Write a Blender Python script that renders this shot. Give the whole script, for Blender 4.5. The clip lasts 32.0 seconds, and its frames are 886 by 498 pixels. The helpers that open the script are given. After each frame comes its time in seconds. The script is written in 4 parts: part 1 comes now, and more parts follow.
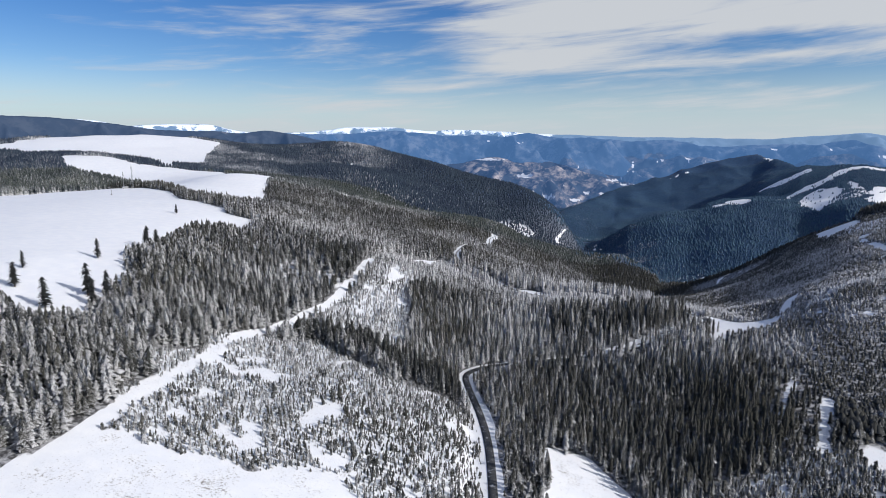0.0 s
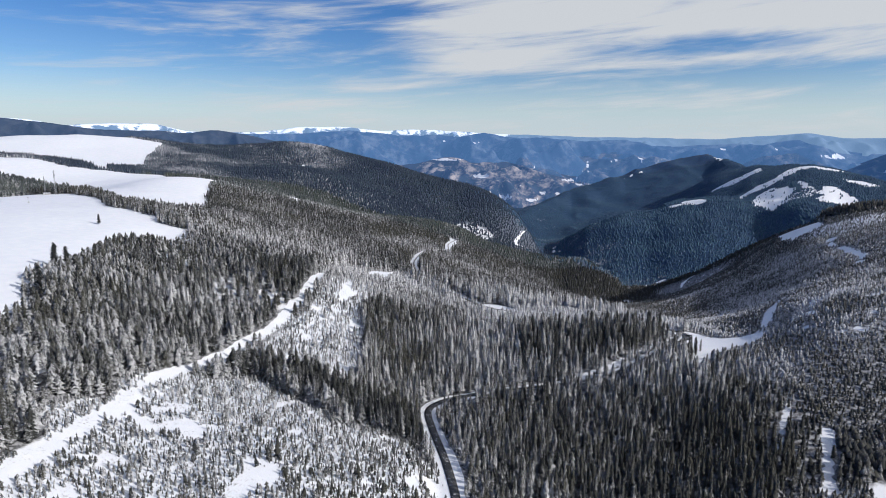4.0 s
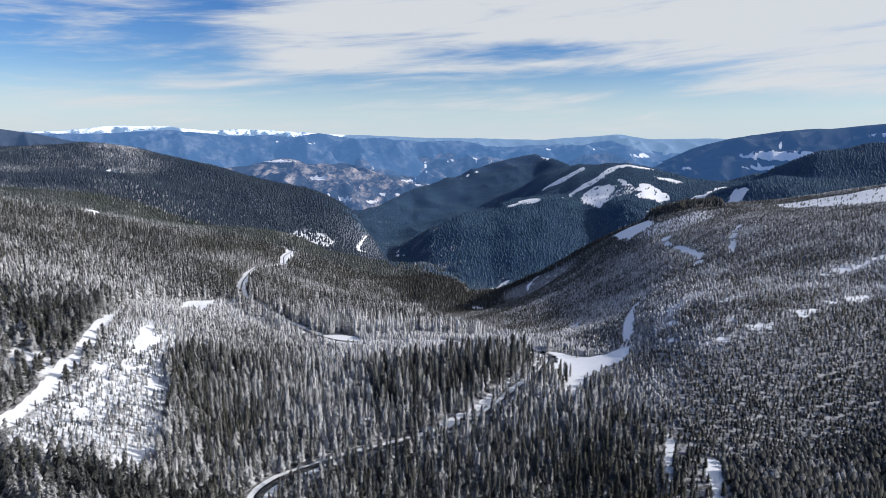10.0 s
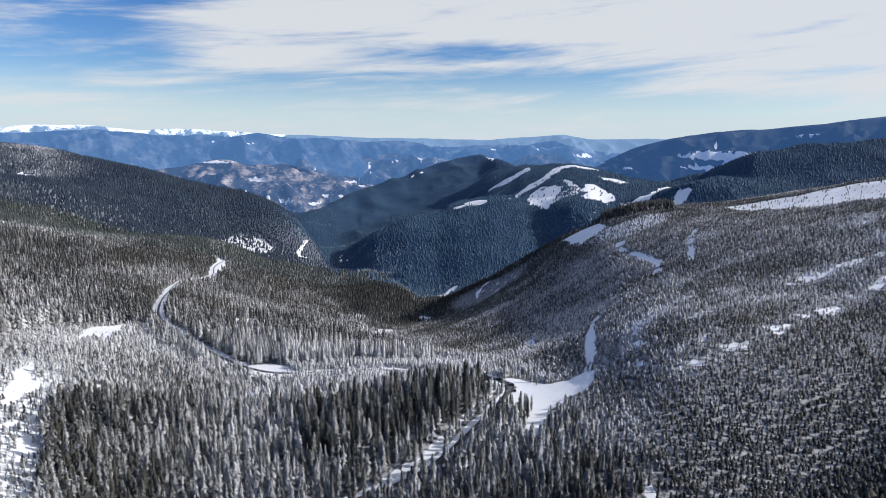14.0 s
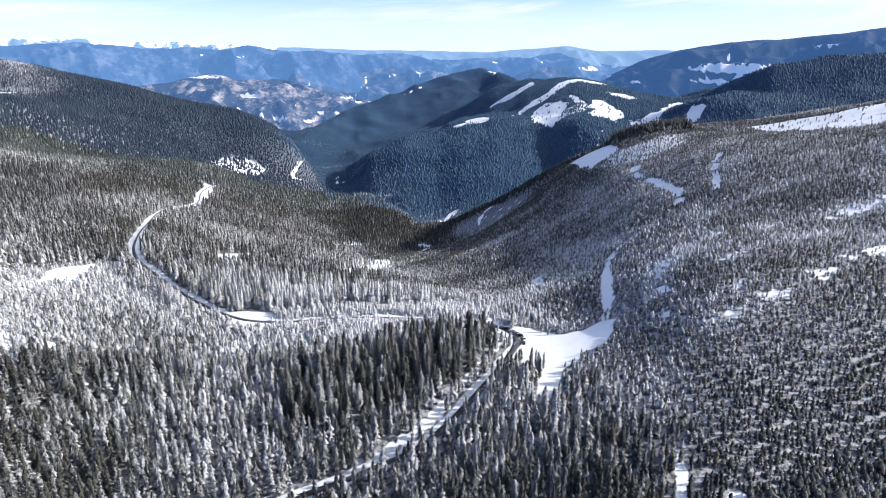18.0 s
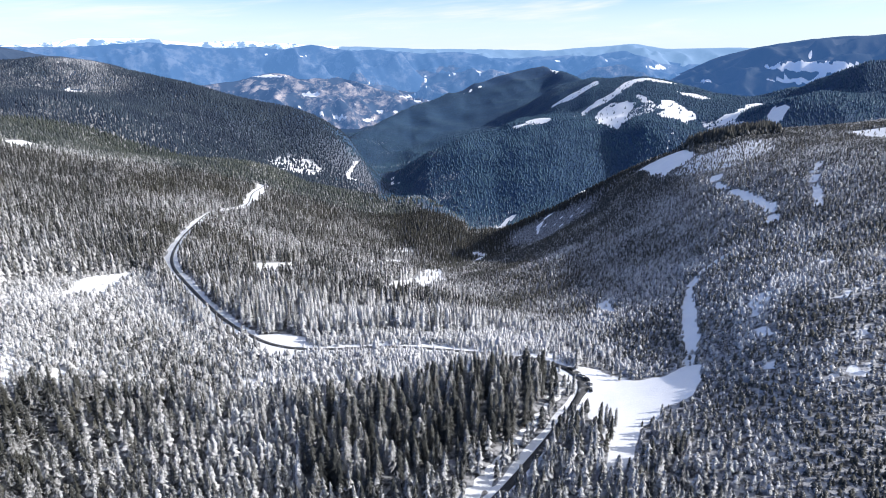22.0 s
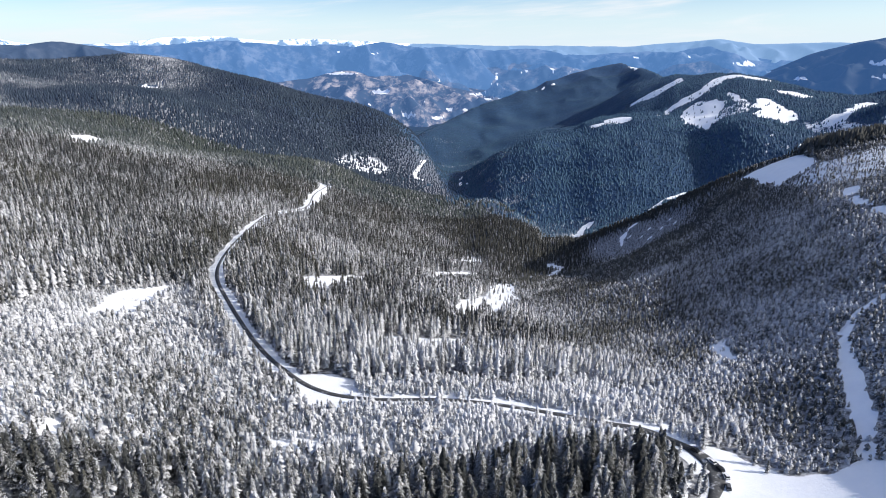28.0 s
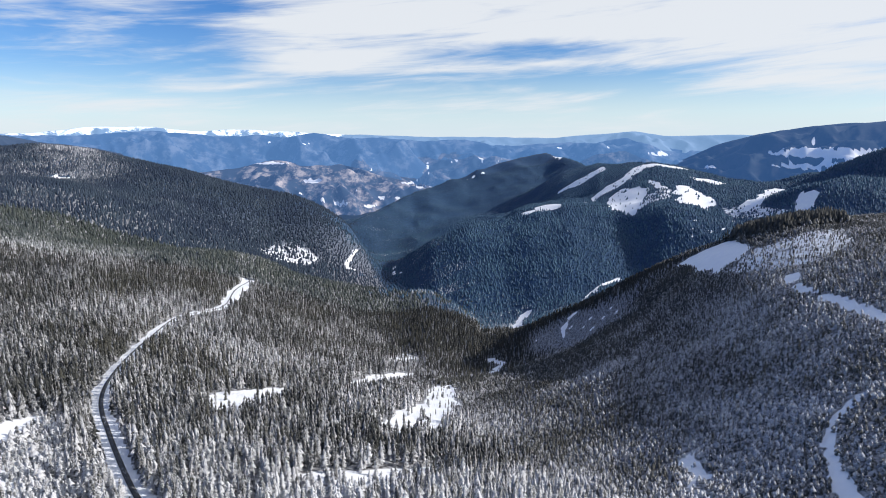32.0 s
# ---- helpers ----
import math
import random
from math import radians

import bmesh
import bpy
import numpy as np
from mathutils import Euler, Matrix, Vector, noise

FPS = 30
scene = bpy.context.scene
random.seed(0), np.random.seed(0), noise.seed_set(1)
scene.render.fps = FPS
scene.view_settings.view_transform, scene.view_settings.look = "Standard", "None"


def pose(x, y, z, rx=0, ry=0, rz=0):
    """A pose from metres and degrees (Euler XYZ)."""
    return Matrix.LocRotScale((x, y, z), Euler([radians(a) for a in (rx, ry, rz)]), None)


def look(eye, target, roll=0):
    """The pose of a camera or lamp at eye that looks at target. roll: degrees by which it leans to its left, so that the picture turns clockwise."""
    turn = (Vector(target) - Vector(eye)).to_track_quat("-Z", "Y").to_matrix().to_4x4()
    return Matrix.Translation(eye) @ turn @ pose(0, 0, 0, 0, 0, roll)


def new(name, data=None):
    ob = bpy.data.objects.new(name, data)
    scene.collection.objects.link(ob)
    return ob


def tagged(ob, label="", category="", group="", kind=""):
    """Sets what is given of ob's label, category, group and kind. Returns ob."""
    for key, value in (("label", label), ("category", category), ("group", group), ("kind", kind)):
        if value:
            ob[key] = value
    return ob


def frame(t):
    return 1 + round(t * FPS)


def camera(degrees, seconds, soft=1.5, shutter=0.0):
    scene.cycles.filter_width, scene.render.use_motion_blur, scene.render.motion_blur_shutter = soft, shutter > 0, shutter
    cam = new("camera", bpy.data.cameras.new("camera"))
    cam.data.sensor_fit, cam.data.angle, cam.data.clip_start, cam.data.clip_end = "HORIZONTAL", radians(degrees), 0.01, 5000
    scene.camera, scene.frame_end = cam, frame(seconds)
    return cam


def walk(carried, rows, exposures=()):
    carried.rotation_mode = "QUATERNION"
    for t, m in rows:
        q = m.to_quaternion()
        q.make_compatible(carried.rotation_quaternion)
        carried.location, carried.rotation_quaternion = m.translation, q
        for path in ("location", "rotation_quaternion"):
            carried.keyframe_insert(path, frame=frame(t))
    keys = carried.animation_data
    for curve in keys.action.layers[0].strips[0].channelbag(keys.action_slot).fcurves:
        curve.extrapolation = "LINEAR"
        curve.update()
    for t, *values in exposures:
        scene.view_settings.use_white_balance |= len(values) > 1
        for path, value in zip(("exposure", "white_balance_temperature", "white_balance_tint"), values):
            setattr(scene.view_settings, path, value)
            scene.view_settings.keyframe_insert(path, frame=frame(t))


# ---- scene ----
cam = camera(72.69, 32.0, soft=0.9)
PATH = [
    # seconds, east, north, height, turn to the left, tilt, roll
    (0.0, -0.09, 1.30, 200.00, 3.845, -10.098, 0.249),
    (0.5, -0.75, 8.10, 200.25, 3.203, -10.096, 0.247),
    (1.0, -1.31, 14.97, 200.48, 2.718, -10.070, 0.258),
    (1.5, -1.72, 21.91, 200.80, 2.299, -10.086, 0.266),
    (2.0, -2.20, 28.92, 201.15, 1.748, -10.082, 0.244),
    (2.5, -2.75, 35.86, 201.43, 1.179, -10.105, 0.256),
    (3.0, -3.34, 42.73, 201.70, 0.651, -10.101, 0.247),
    (3.5, -3.74, 49.57, 201.98, 0.188, -10.111, 0.250),
    (5.5, -4.25, 76.68, 202.99, -2.901, -10.092, 0.196),
    (6.0, -4.06, 83.49, 203.21, -4.132, -10.096, 0.209),
    (6.5, -3.74, 90.19, 203.44, -5.440, -10.097, 0.249),
    (7.0, -3.14, 96.99, 203.68, -7.213, -10.088, 0.232),
    (7.5, -2.27, 103.69, 203.85, -8.298, -10.096, 0.210),
    (8.0, -1.33, 110.31, 204.07, -9.941, -10.065, 0.201),
    (8.5, -0.22, 116.81, 204.25, -11.829, -10.064, 0.192),
    (9.0, 1.15, 123.28, 204.41, -13.605, -10.061, 0.208),
    (9.5, 2.67, 129.66, 204.51, -15.009, -10.044, 0.256),
    (10.0, 4.42, 136.21, 204.74, -15.522, -10.033, 0.214),
    (10.5, 6.41, 142.93, 204.88, -16.392, -10.030, 0.237),
    (11.0, 8.60, 149.51, 204.87, -17.398, -10.004, 0.228),
    (11.5, 10.77, 155.99, 204.82, -18.437, -10.000, 0.214),
    (12.0, 12.91, 162.49, 204.98, -19.229, -9.982, 0.251),
    (12.5, 15.12, 169.18, 205.27, -19.840, -9.983, 0.235),
    (13.0, 17.44, 176.05, 205.65, -20.405, -9.984, 0.235),
    (13.5, 19.79, 182.74, 205.94, -20.721, -10.011, 0.255),
    (14.0, 22.18, 189.24, 206.15, -20.716, -10.020, 0.244),
    (14.5, 24.52, 195.73, 206.15, -20.698, -10.009, 0.179),
    (16.5, 34.04, 221.61, 206.56, -20.682, -11.140, 0.144),
    (17.0, 36.35, 227.63, 206.65, -20.722, -13.299, 0.134),
    (17.5, 38.64, 233.49, 206.79, -20.713, -16.206, 0.066),
    (18.0, 40.99, 239.26, 206.99, -20.729, -17.852, 0.016),
    (18.5, 43.67, 245.22, 207.25, -20.724, -17.867, -0.031),
    (19.0, 46.46, 251.44, 207.57, -20.723, -17.874, -0.047),
    (19.5, 49.14, 257.75, 207.63, -20.701, -17.882, -0.086),
    (20.0, 51.60, 264.03, 207.41, -20.715, -17.890, -0.077),
    (20.5, 53.91, 270.10, 206.97, -20.740, -17.869, -0.042),
    (21.0, 56.00, 275.95, 206.30, -20.699, -17.837, -0.048),
    (21.5, 57.96, 281.51, 205.46, -18.808, -17.924, -0.097),
    (22.0, 59.55, 287.13, 204.78, -15.144, -17.934, -0.189),
    (22.5, 60.83, 293.03, 204.15, -11.507, -17.938, -0.281),
    (23.0, 61.93, 298.97, 203.49, -8.417, -17.956, -0.339),
    (23.5, 62.74, 304.99, 203.01, -6.960, -17.972, -0.381),
    (24.0, 63.48, 311.05, 202.53, -6.063, -17.987, -0.394),
    (24.5, 64.30, 316.98, 201.79, -5.735, -17.988, -0.416),
    (26.5, 66.82, 340.83, 199.02, -6.267, -18.006, -0.401),
    (27.0, 67.55, 346.64, 198.34, -7.069, -18.024, -0.424),
    (27.5, 68.37, 352.41, 197.73, -7.927, -18.034, -0.418),
    (28.0, 69.21, 358.26, 197.21, -8.683, -18.062, -0.418),
    (28.5, 70.03, 364.14, 196.76, -9.340, -18.017, -0.396),
    (29.0, 70.84, 369.91, 196.41, -9.995, -18.079, -0.344),
    (29.5, 71.79, 375.72, 196.11, -10.798, -18.062, -0.289),
    (30.0, 72.94, 381.59, 195.89, -11.771, -18.053, -0.234),
    (30.5, 74.30, 387.22, 195.51, -12.998, -18.077, -0.255),
    (31.0, 75.80, 392.92, 195.20, -14.309, -18.092, -0.203),
    (31.5, 77.47, 398.70, 195.23, -14.942, -18.064, -0.206),
    (31.6, 77.83, 399.85, 195.30, -14.977, -17.204, -0.225),
    (31.7, 78.20, 400.99, 195.37, -15.012, -15.357, -0.244),
    (31.8, 78.56, 402.14, 195.44, -15.046, -13.692, -0.263),
    (31.9, 78.93, 403.28, 195.51, -15.081, -11.794, -0.282),
    (32.0, 79.29, 404.43, 195.58, -15.116, -9.981, -0.301),
]


def aim(east, north, height, turn, tilt, roll):
    """A pose from a place, a heading, a tilt and a roll."""
    return pose(east, north, height) @ pose(0, 0, 0, 0, 0, turn) @ pose(0, 0, 0, 90 + tilt) @ pose(0, 0, 0, 0, 0, roll)


EXPOSURES = [(0, -0.42), (5, -0.34), (14.5, -0.18), (16.8, 0.0), (18, 0.36), (21, 0.36), (23.5, 0.16), (31.5, 0.16), (32, 0.0)]
walk(cam, [(row[0], aim(*row[1:])) for row in PATH], EXPOSURES)
# ---- end of walk ----

# ---- light ----
SUN_BEARING, SUN_HEIGHT = 110.0, 28.0
world = bpy.data.worlds.new("winter_sky")
scene.world = world
world.use_nodes = True


def build_sky():
    """Clear winter sky with long bands of high cloud."""
    nt = world.node_tree
    nt.nodes.clear()
    N, L = nt.nodes.new, nt.links.new
    out, back = N("ShaderNodeOutputWorld"), N("ShaderNodeBackground")
    sky = N("ShaderNodeTexSky")
    sky.sky_type, sky.sun_disc = "NISHITA", False
    sky.sun_elevation, sky.sun_rotation = radians(SUN_HEIGHT), radians(SUN_BEARING)
    sky.air_density, sky.dust_density, sky.ozone_density, sky.altitude = 1.0, 0.3, 2.2, 1500
    where = N("ShaderNodeTexCoord")
    sep = N("ShaderNodeSeparateXYZ")
    L(where.outputs["Generated"], sep.inputs[0])

    def calc(op, a, b=None, c=None):
        n = N("ShaderNodeMath")
        n.operation = op
        for i, v in enumerate((a, b, c)):
            if v is None:
                continue
            if isinstance(v, (int, float)):
                n.inputs[i].default_value = v
            else:
                L(v, n.inputs[i])
        return n.outputs[0]

    x, y, z = sep.outputs
    side, rise = calc("MULTIPLY", calc("ARCTAN2", x, y), 57.2958), calc("MULTIPLY", calc("ARCSINE", z), 57.2958)

    def step(v, lo, hi, a=0.0, b=1.0):
        n = N("ShaderNodeMapRange")
        n.interpolation_type = "SMOOTHSTEP"
        for i, val in ((1, lo), (2, hi), (3, a), (4, b)):
            n.inputs[i].default_value = val
        L(v, n.inputs[0])
        return n.outputs[0]

    def bell(s0, sw, r0, rw):
        p = calc("POWER", calc("ABSOLUTE", calc("DIVIDE", calc("SUBTRACT", side, s0), sw)), 2.0)
        q = calc("POWER", calc("ABSOLUTE", calc("DIVIDE", calc("SUBTRACT", rise, r0), rw)), 2.0)
        return calc("POWER", 2.718, calc("MULTIPLY", calc("ADD", p, q), -1.0))

    def streaks(su, sv, tilt, detail, seed):
        comb = N("ShaderNodeCombineXYZ")
        L(calc("MULTIPLY", side, su), comb.inputs[0])
        L(calc("MULTIPLY", calc("ADD", rise, calc("MULTIPLY", side, tilt)), sv), comb.inputs[1])
        comb.inputs[2].default_value = seed
        n = N("ShaderNodeTexNoise")
        n.inputs["Scale"].default_value, n.inputs["Detail"].default_value, n.inputs["Roughness"].default_value = 1.0, detail, 0.6
        n.inputs["Distortion"].default_value = 0.6
        L(comb.outputs[0], n.inputs["Vector"])
        return n.outputs[0]

    wide, fine = streaks(0.035, 0.30, -0.05, 5, 3.1), streaks(0.10, 0.9, -0.08, 6, 7.7)
    amount = calc("ADD", calc("MULTIPLY", wide, 0.7), calc("MULTIPLY", fine, 0.35))
    bank = calc("MULTIPLY", calc("MULTIPLY", step(side, -10, 6), step(rise, 5.4, 7.0)), step(rise, 14, 26, 1.0, 0.0))
    east = calc("MULTIPLY", step(side, 30, 46), step(rise, 2.5, 5.0))
    amount = calc("ADD", amount, calc("MULTIPLY", calc("MAXIMUM", bank, east), 0.24))
    amount = calc("SUBTRACT", amount, calc("MULTIPLY", bell(22, 11, 8.2, 1.1), 0.26))
    amount = calc("ADD", amount, calc("MULTIPLY", bell(-22, 12, 10.5, 3.0), 0.05))
    cover = step(amount, 0.50, 0.74, 0.0, 0.95)

    def mix(fac, a, b):
        n = N("ShaderNodeMix")
        n.data_type = "RGBA"
        L(fac, n.inputs[0])
        for i, v in ((6, a), (7, b)):
            if isinstance(v, tuple):
                n.inputs[i].default_value = v
            else:
                L(v, n.inputs[i])
        return n.outputs[2]

    rich = N("ShaderNodeHueSaturation")
    rich.inputs["Saturation"].default_value, rich.inputs["Value"].default_value = 1.38, 1.5
    rich.inputs["Hue"].default_value = 0.515
    L(sky.outputs[0], rich.inputs["Color"])
    hazy = mix(step(rise, 0.0, 7.0, 0.92, 0.0), rich.outputs[0], (7.7, 9.0, 10.2, 1))
    L(mix(cover, hazy, (9.2, 9.6, 10.1, 1)), back.inputs[0])
    back.inputs[1].default_value = 0.088
    L(back.outputs[0], out.inputs[0])


build_sky()
sun_lamp = bpy.data.lights.new("sun", "SUN")
sun_lamp.energy, sun_lamp.angle, sun_lamp.color = 5.0, radians(0.5), (1.0, 0.95, 0.905)
sun = new("sun", sun_lamp)
a, e = radians(SUN_BEARING), radians(SUN_HEIGHT)
sun.matrix_world = look((math.sin(a) * math.cos(e) * 100, math.cos(a) * math.cos(e) * 100, math.sin(e) * 100), (0, 0, 0))


# ---- materials ----
class Nodes:
    """A node material under construction."""

    def __init__(self, name, rough=0.8):
        self.mat = bpy.data.materials.new(name)
        self.mat.use_nodes = True
        self.tree = self.mat.node_tree
        self.shader = self.tree.nodes["Principled BSDF"]
        self.shader.inputs["Roughness"].default_value = rough
        self.shader.inputs["Specular IOR Level"].default_value = 0.25

    def link(self, a, b):
        self.tree.links.new(a, b)

    def put(self, socket, v):
        if isinstance(v, (int, float, tuple)):
            socket.default_value = v
        else:
            self.link(v, socket)

    def calc(self, op, a, b=0.0):
        n = self.tree.nodes.new("ShaderNodeMath")
        n.operation = op
        self.put(n.inputs[0], a), self.put(n.inputs[1], b)
        return n.outputs[0]

    def noise(self, scale, detail=3, rough=0.55, vector=None):
        n = self.tree.nodes.new("ShaderNodeTexNoise")
        n.inputs["Scale"].default_value, n.inputs["Detail"].default_value, n.inputs["Roughness"].default_value = scale, detail, rough
        if vector is None:
            vector = self.place()
        self.link(vector, n.inputs["Vector"])
        return n.outputs[0]

    def place(self):
        return self.tree.nodes.new("ShaderNodeNewGeometry").outputs["Position"]

    def normal_up(self):
        g, s = self.tree.nodes.new("ShaderNodeNewGeometry"), self.tree.nodes.new("ShaderNodeSeparateXYZ")
        self.link(g.outputs["Normal"], s.inputs[0])
        return s.outputs[2]

    def attr(self, name):
        n = self.tree.nodes.new("ShaderNodeAttribute")
        n.attribute_name = name
        return n.outputs["Fac"]

    def ramp(self, v, lo, hi, a=0.0, b=1.0):
        n = self.tree.nodes.new("ShaderNodeMapRange")
        n.interpolation_type = "SMOOTHSTEP"
        for i, x in ((1, lo), (2, hi), (3, a), (4, b)):
            n.inputs[i].default_value = x
        self.put(n.inputs[0], v)
        return n.outputs[0]

    def mix(self, fac, a, b):
        n = self.tree.nodes.new("ShaderNodeMix")
        n.data_type = "RGBA"
        self.put(n.inputs[0], fac)
        for i, v in ((6, a), (7, b)):
            self.put(n.inputs[i], (*v, 1) if isinstance(v, tuple) else v)
        return n.outputs[2]

    def bump(self, height, strength, distance):
        n = self.tree.nodes.new("ShaderNodeBump")
        n.inputs["Strength"].default_value, n.inputs["Distance"].default_value = strength, distance
        self.link(height, n.inputs["Height"])
        self.link(n.outputs[0], self.shader.inputs["Normal"])

    def colour(self, v):
        self.put(self.shader.inputs["Base Color"], (*v, 1) if isinstance(v, tuple) else v)


def plain(name, colour, rough=0.6, metal=0.0, grain=8.0, amount=0.25):
    m = Nodes(name, rough)
    n = m.noise(grain, 4)
    m.colour(m.mix(m.ramp(n, 0.3, 0.7), tuple(c * (1 - amount) for c in colour), tuple(min(1, c * (1 + amount)) for c in colour)))
    m.shader.inputs["Metallic"].default_value = metal
    return m.mat


SNOW = (0.86, 0.88, 0.92)
NEEDLE = (0.024, 0.027, 0.028)


def ground_material():
    m = Nodes("snowy_ground", 0.7)
    cover, scrub, far = m.attr("cover"), m.attr("scrub"), m.attr("beyond")
    drift = m.noise(0.12, 5)
    snow = m.mix(m.ramp(drift, 0.3, 0.75), (0.80, 0.83, 0.89), SNOW)
    # brown grass, stumps and twigs that stick out of the snow
    twigs = m.calc("ADD", m.calc("ADD", m.calc("MULTIPLY", m.noise(0.9, 6, 0.75), 0.7), m.calc("MULTIPLY", m.noise(0.07, 4, 0.6), 0.3)), m.calc("MULTIPLY", scrub, 0.24))
    snow = m.mix(m.ramp(twigs, 0.66, 0.80), snow, (0.16, 0.14, 0.12))
    # closed woods far off, with haze painted in as blue; litter under near ones
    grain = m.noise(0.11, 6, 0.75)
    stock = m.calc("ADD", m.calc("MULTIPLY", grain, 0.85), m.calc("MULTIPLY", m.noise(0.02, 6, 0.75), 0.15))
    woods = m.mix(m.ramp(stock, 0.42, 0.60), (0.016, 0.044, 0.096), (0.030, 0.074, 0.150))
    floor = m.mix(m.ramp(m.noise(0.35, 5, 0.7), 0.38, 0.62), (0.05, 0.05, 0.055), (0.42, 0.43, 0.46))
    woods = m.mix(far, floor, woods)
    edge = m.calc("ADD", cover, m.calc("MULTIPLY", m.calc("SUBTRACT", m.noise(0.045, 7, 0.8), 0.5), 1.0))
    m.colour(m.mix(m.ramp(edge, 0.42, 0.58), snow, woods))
    m.bump(m.noise(0.5, 5, 0.65), 0.35, 0.5)
    return m.mat


def spruce_material(name, needle=NEEDLE, scale=1.1, single=False):
    """Dark needles under clumps of snow; frost says how much the tree holds."""
    m = Nodes(name, 0.75)
    if single:
        info = m.tree.nodes.new("ShaderNodeObjectInfo")
        tone = info.outputs["Random"]
        frost = m.calc("ADD", m.calc("MULTIPLY", tone, 0.24), 0.25)
    else:
        frost, tone = m.attr("frost"), m.attr("tone")
    v = m.calc("ADD", m.noise(scale, 5, 0.8), m.calc("MULTIPLY", m.normal_up(), 0.12))
    v = m.calc("ADD", v, m.calc("MULTIPLY", m.calc("SUBTRACT", frost, 0.5), 0.75))
    green = m.mix(tone, needle, (needle[0] * 2.0, needle[1] * 1.75, needle[2] * 1.35))
    m.colour(m.mix(m.ramp(v, 0.50, 0.68), green, (0.58, 0.59, 0.62)))
    return m.mat


MAT_GROUND = ground_material()
MAT_SPRUCE = spruce_material("snowy_spruce", scale=2.5)
MAT_SLOPE_SPRUCE = spruce_material("low_snowy_spruce", (0.036, 0.040, 0.042), 1.9)
MAT_SPRUCE_ONE = spruce_material("snowy_spruce_tree", scale=2.5, single=True)
# the blue of these needles stands in for haze and shade on far slopes
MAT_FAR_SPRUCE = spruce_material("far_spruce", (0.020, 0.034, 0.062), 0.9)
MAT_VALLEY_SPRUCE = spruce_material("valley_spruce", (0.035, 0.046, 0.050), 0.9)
# haze over the farthest slopes painted into the needles as a paler blue
MAT_HAZE_TINTED_SPRUCE = spruce_material("haze_tinted_far_spruce", (0.026, 0.062, 0.118), 0.9)
MAT_BARK = plain("spruce_bark", (0.07, 0.05, 0.04), 0.9, grain=6)


def asphalt_material():
    m = Nodes("wet_asphalt", 0.55)
    tar = m.mix(m.ramp(m.noise(1.5, 5), 0.3, 0.7), (0.036, 0.038, 0.042), (0.075, 0.077, 0.082))
    slush = m.calc("ADD", m.noise(0.22, 5, 0.7), m.calc("MULTIPLY", m.noise(1.2, 4), 0.3))
    m.colour(m.mix(m.ramp(slush, 0.70, 0.84), tar, (0.42, 0.43, 0.46)))
    m.bump(m.noise(9, 3), 0.2, 0.03)
    return m.mat


MAT_ASPHALT = asphalt_material()


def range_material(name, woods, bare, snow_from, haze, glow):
    """Mountains far off, their haze put in as blue base colours and emission."""
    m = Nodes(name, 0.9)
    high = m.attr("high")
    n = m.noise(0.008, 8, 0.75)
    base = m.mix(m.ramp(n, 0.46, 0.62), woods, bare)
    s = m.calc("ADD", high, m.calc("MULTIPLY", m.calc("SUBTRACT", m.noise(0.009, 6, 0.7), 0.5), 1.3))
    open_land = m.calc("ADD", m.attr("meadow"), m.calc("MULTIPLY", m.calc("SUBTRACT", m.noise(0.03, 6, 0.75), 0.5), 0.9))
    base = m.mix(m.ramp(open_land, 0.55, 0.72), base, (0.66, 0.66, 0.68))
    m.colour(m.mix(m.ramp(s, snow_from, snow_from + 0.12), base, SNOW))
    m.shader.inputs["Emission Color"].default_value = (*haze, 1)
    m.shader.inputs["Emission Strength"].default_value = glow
    return m.mat

# ---- ground ----
# Heights of the ground, landform by landform: east, north, height.
SNOW_HILL = [(-308, 447, 112), (-394, 731, 118), (-430, 600, 121), (-380, 1010, 106), (-615, 996, 119), (-520, 850, 121), (-596, 803, 122), (-700, 600, 118),
             (-330, 300, 106), (-600, 250, 118), (-250, 560, 98), (-230, 430, 96), (-520, 1190, 134), (-640, 1130, 106), (-925, 1425, 160), (-800, 1250, 122),
             (-970, 1760, 146), (-1250, 2165, 225), (-1000, 2200, 195), (-700, 1700, 125), (-1300, 1500, 170), (-1500, 2100, 215)]
NEAR_BOWL = [(-166, 278, 74), (-121, 287, 62), (-75, 306, 54), (-60, 380, 46), (-110, 590, 82), (-148, 431, 64), (-60, 500, 54), (3, 277, 31),
             (2, 350, 29), (-11, 428, 29), (7, 434, 31), (55, 335, 14), (60, 250, 8), (138, 398, 20), (115, 456, 40), (60, 480, 40),
             (205, 393, 33), (218, 371, 26), (310, 372, 30), (200, 300, 10), (0, 100, 40), (-150, 100, 80), (150, 100, 20), (-20, 560, 52)]
ROAD_SHELF = [(192, 549, 43), (186, 512, 46), (215, 500, 47), (258, 525, 50), (108, 591, 46), (48, 608, 45), (-38, 815, 40), (-10, 730, 42),
              (11, 1119, 10), (26, 1300, -2), (27, 786, 33), (-65, 695, 55), (147, 675, 26), (140, 775, 12), (100, 640, 40)]
LEFT_SLOPE = [(-156, 1070, 48), (-140, 805, 62), (-292, 1260, 84), (31, 1463, 3), (-173, 1593, 2), (42, 2013, -24), (-350, 1780, 112), (-467, 2194, 108),
              (-560, 2400, 190), (-820, 2300, 172), (-220, 2300, 118), (-20, 2350, 62), (186, 2294, 4), (248, 2238, -27), (285, 2230, -62), (200, 1980, -50), (360, 2550, -180), (-250, 900, 88), (-780, 2000, 150), (-560, 1600, 110)]
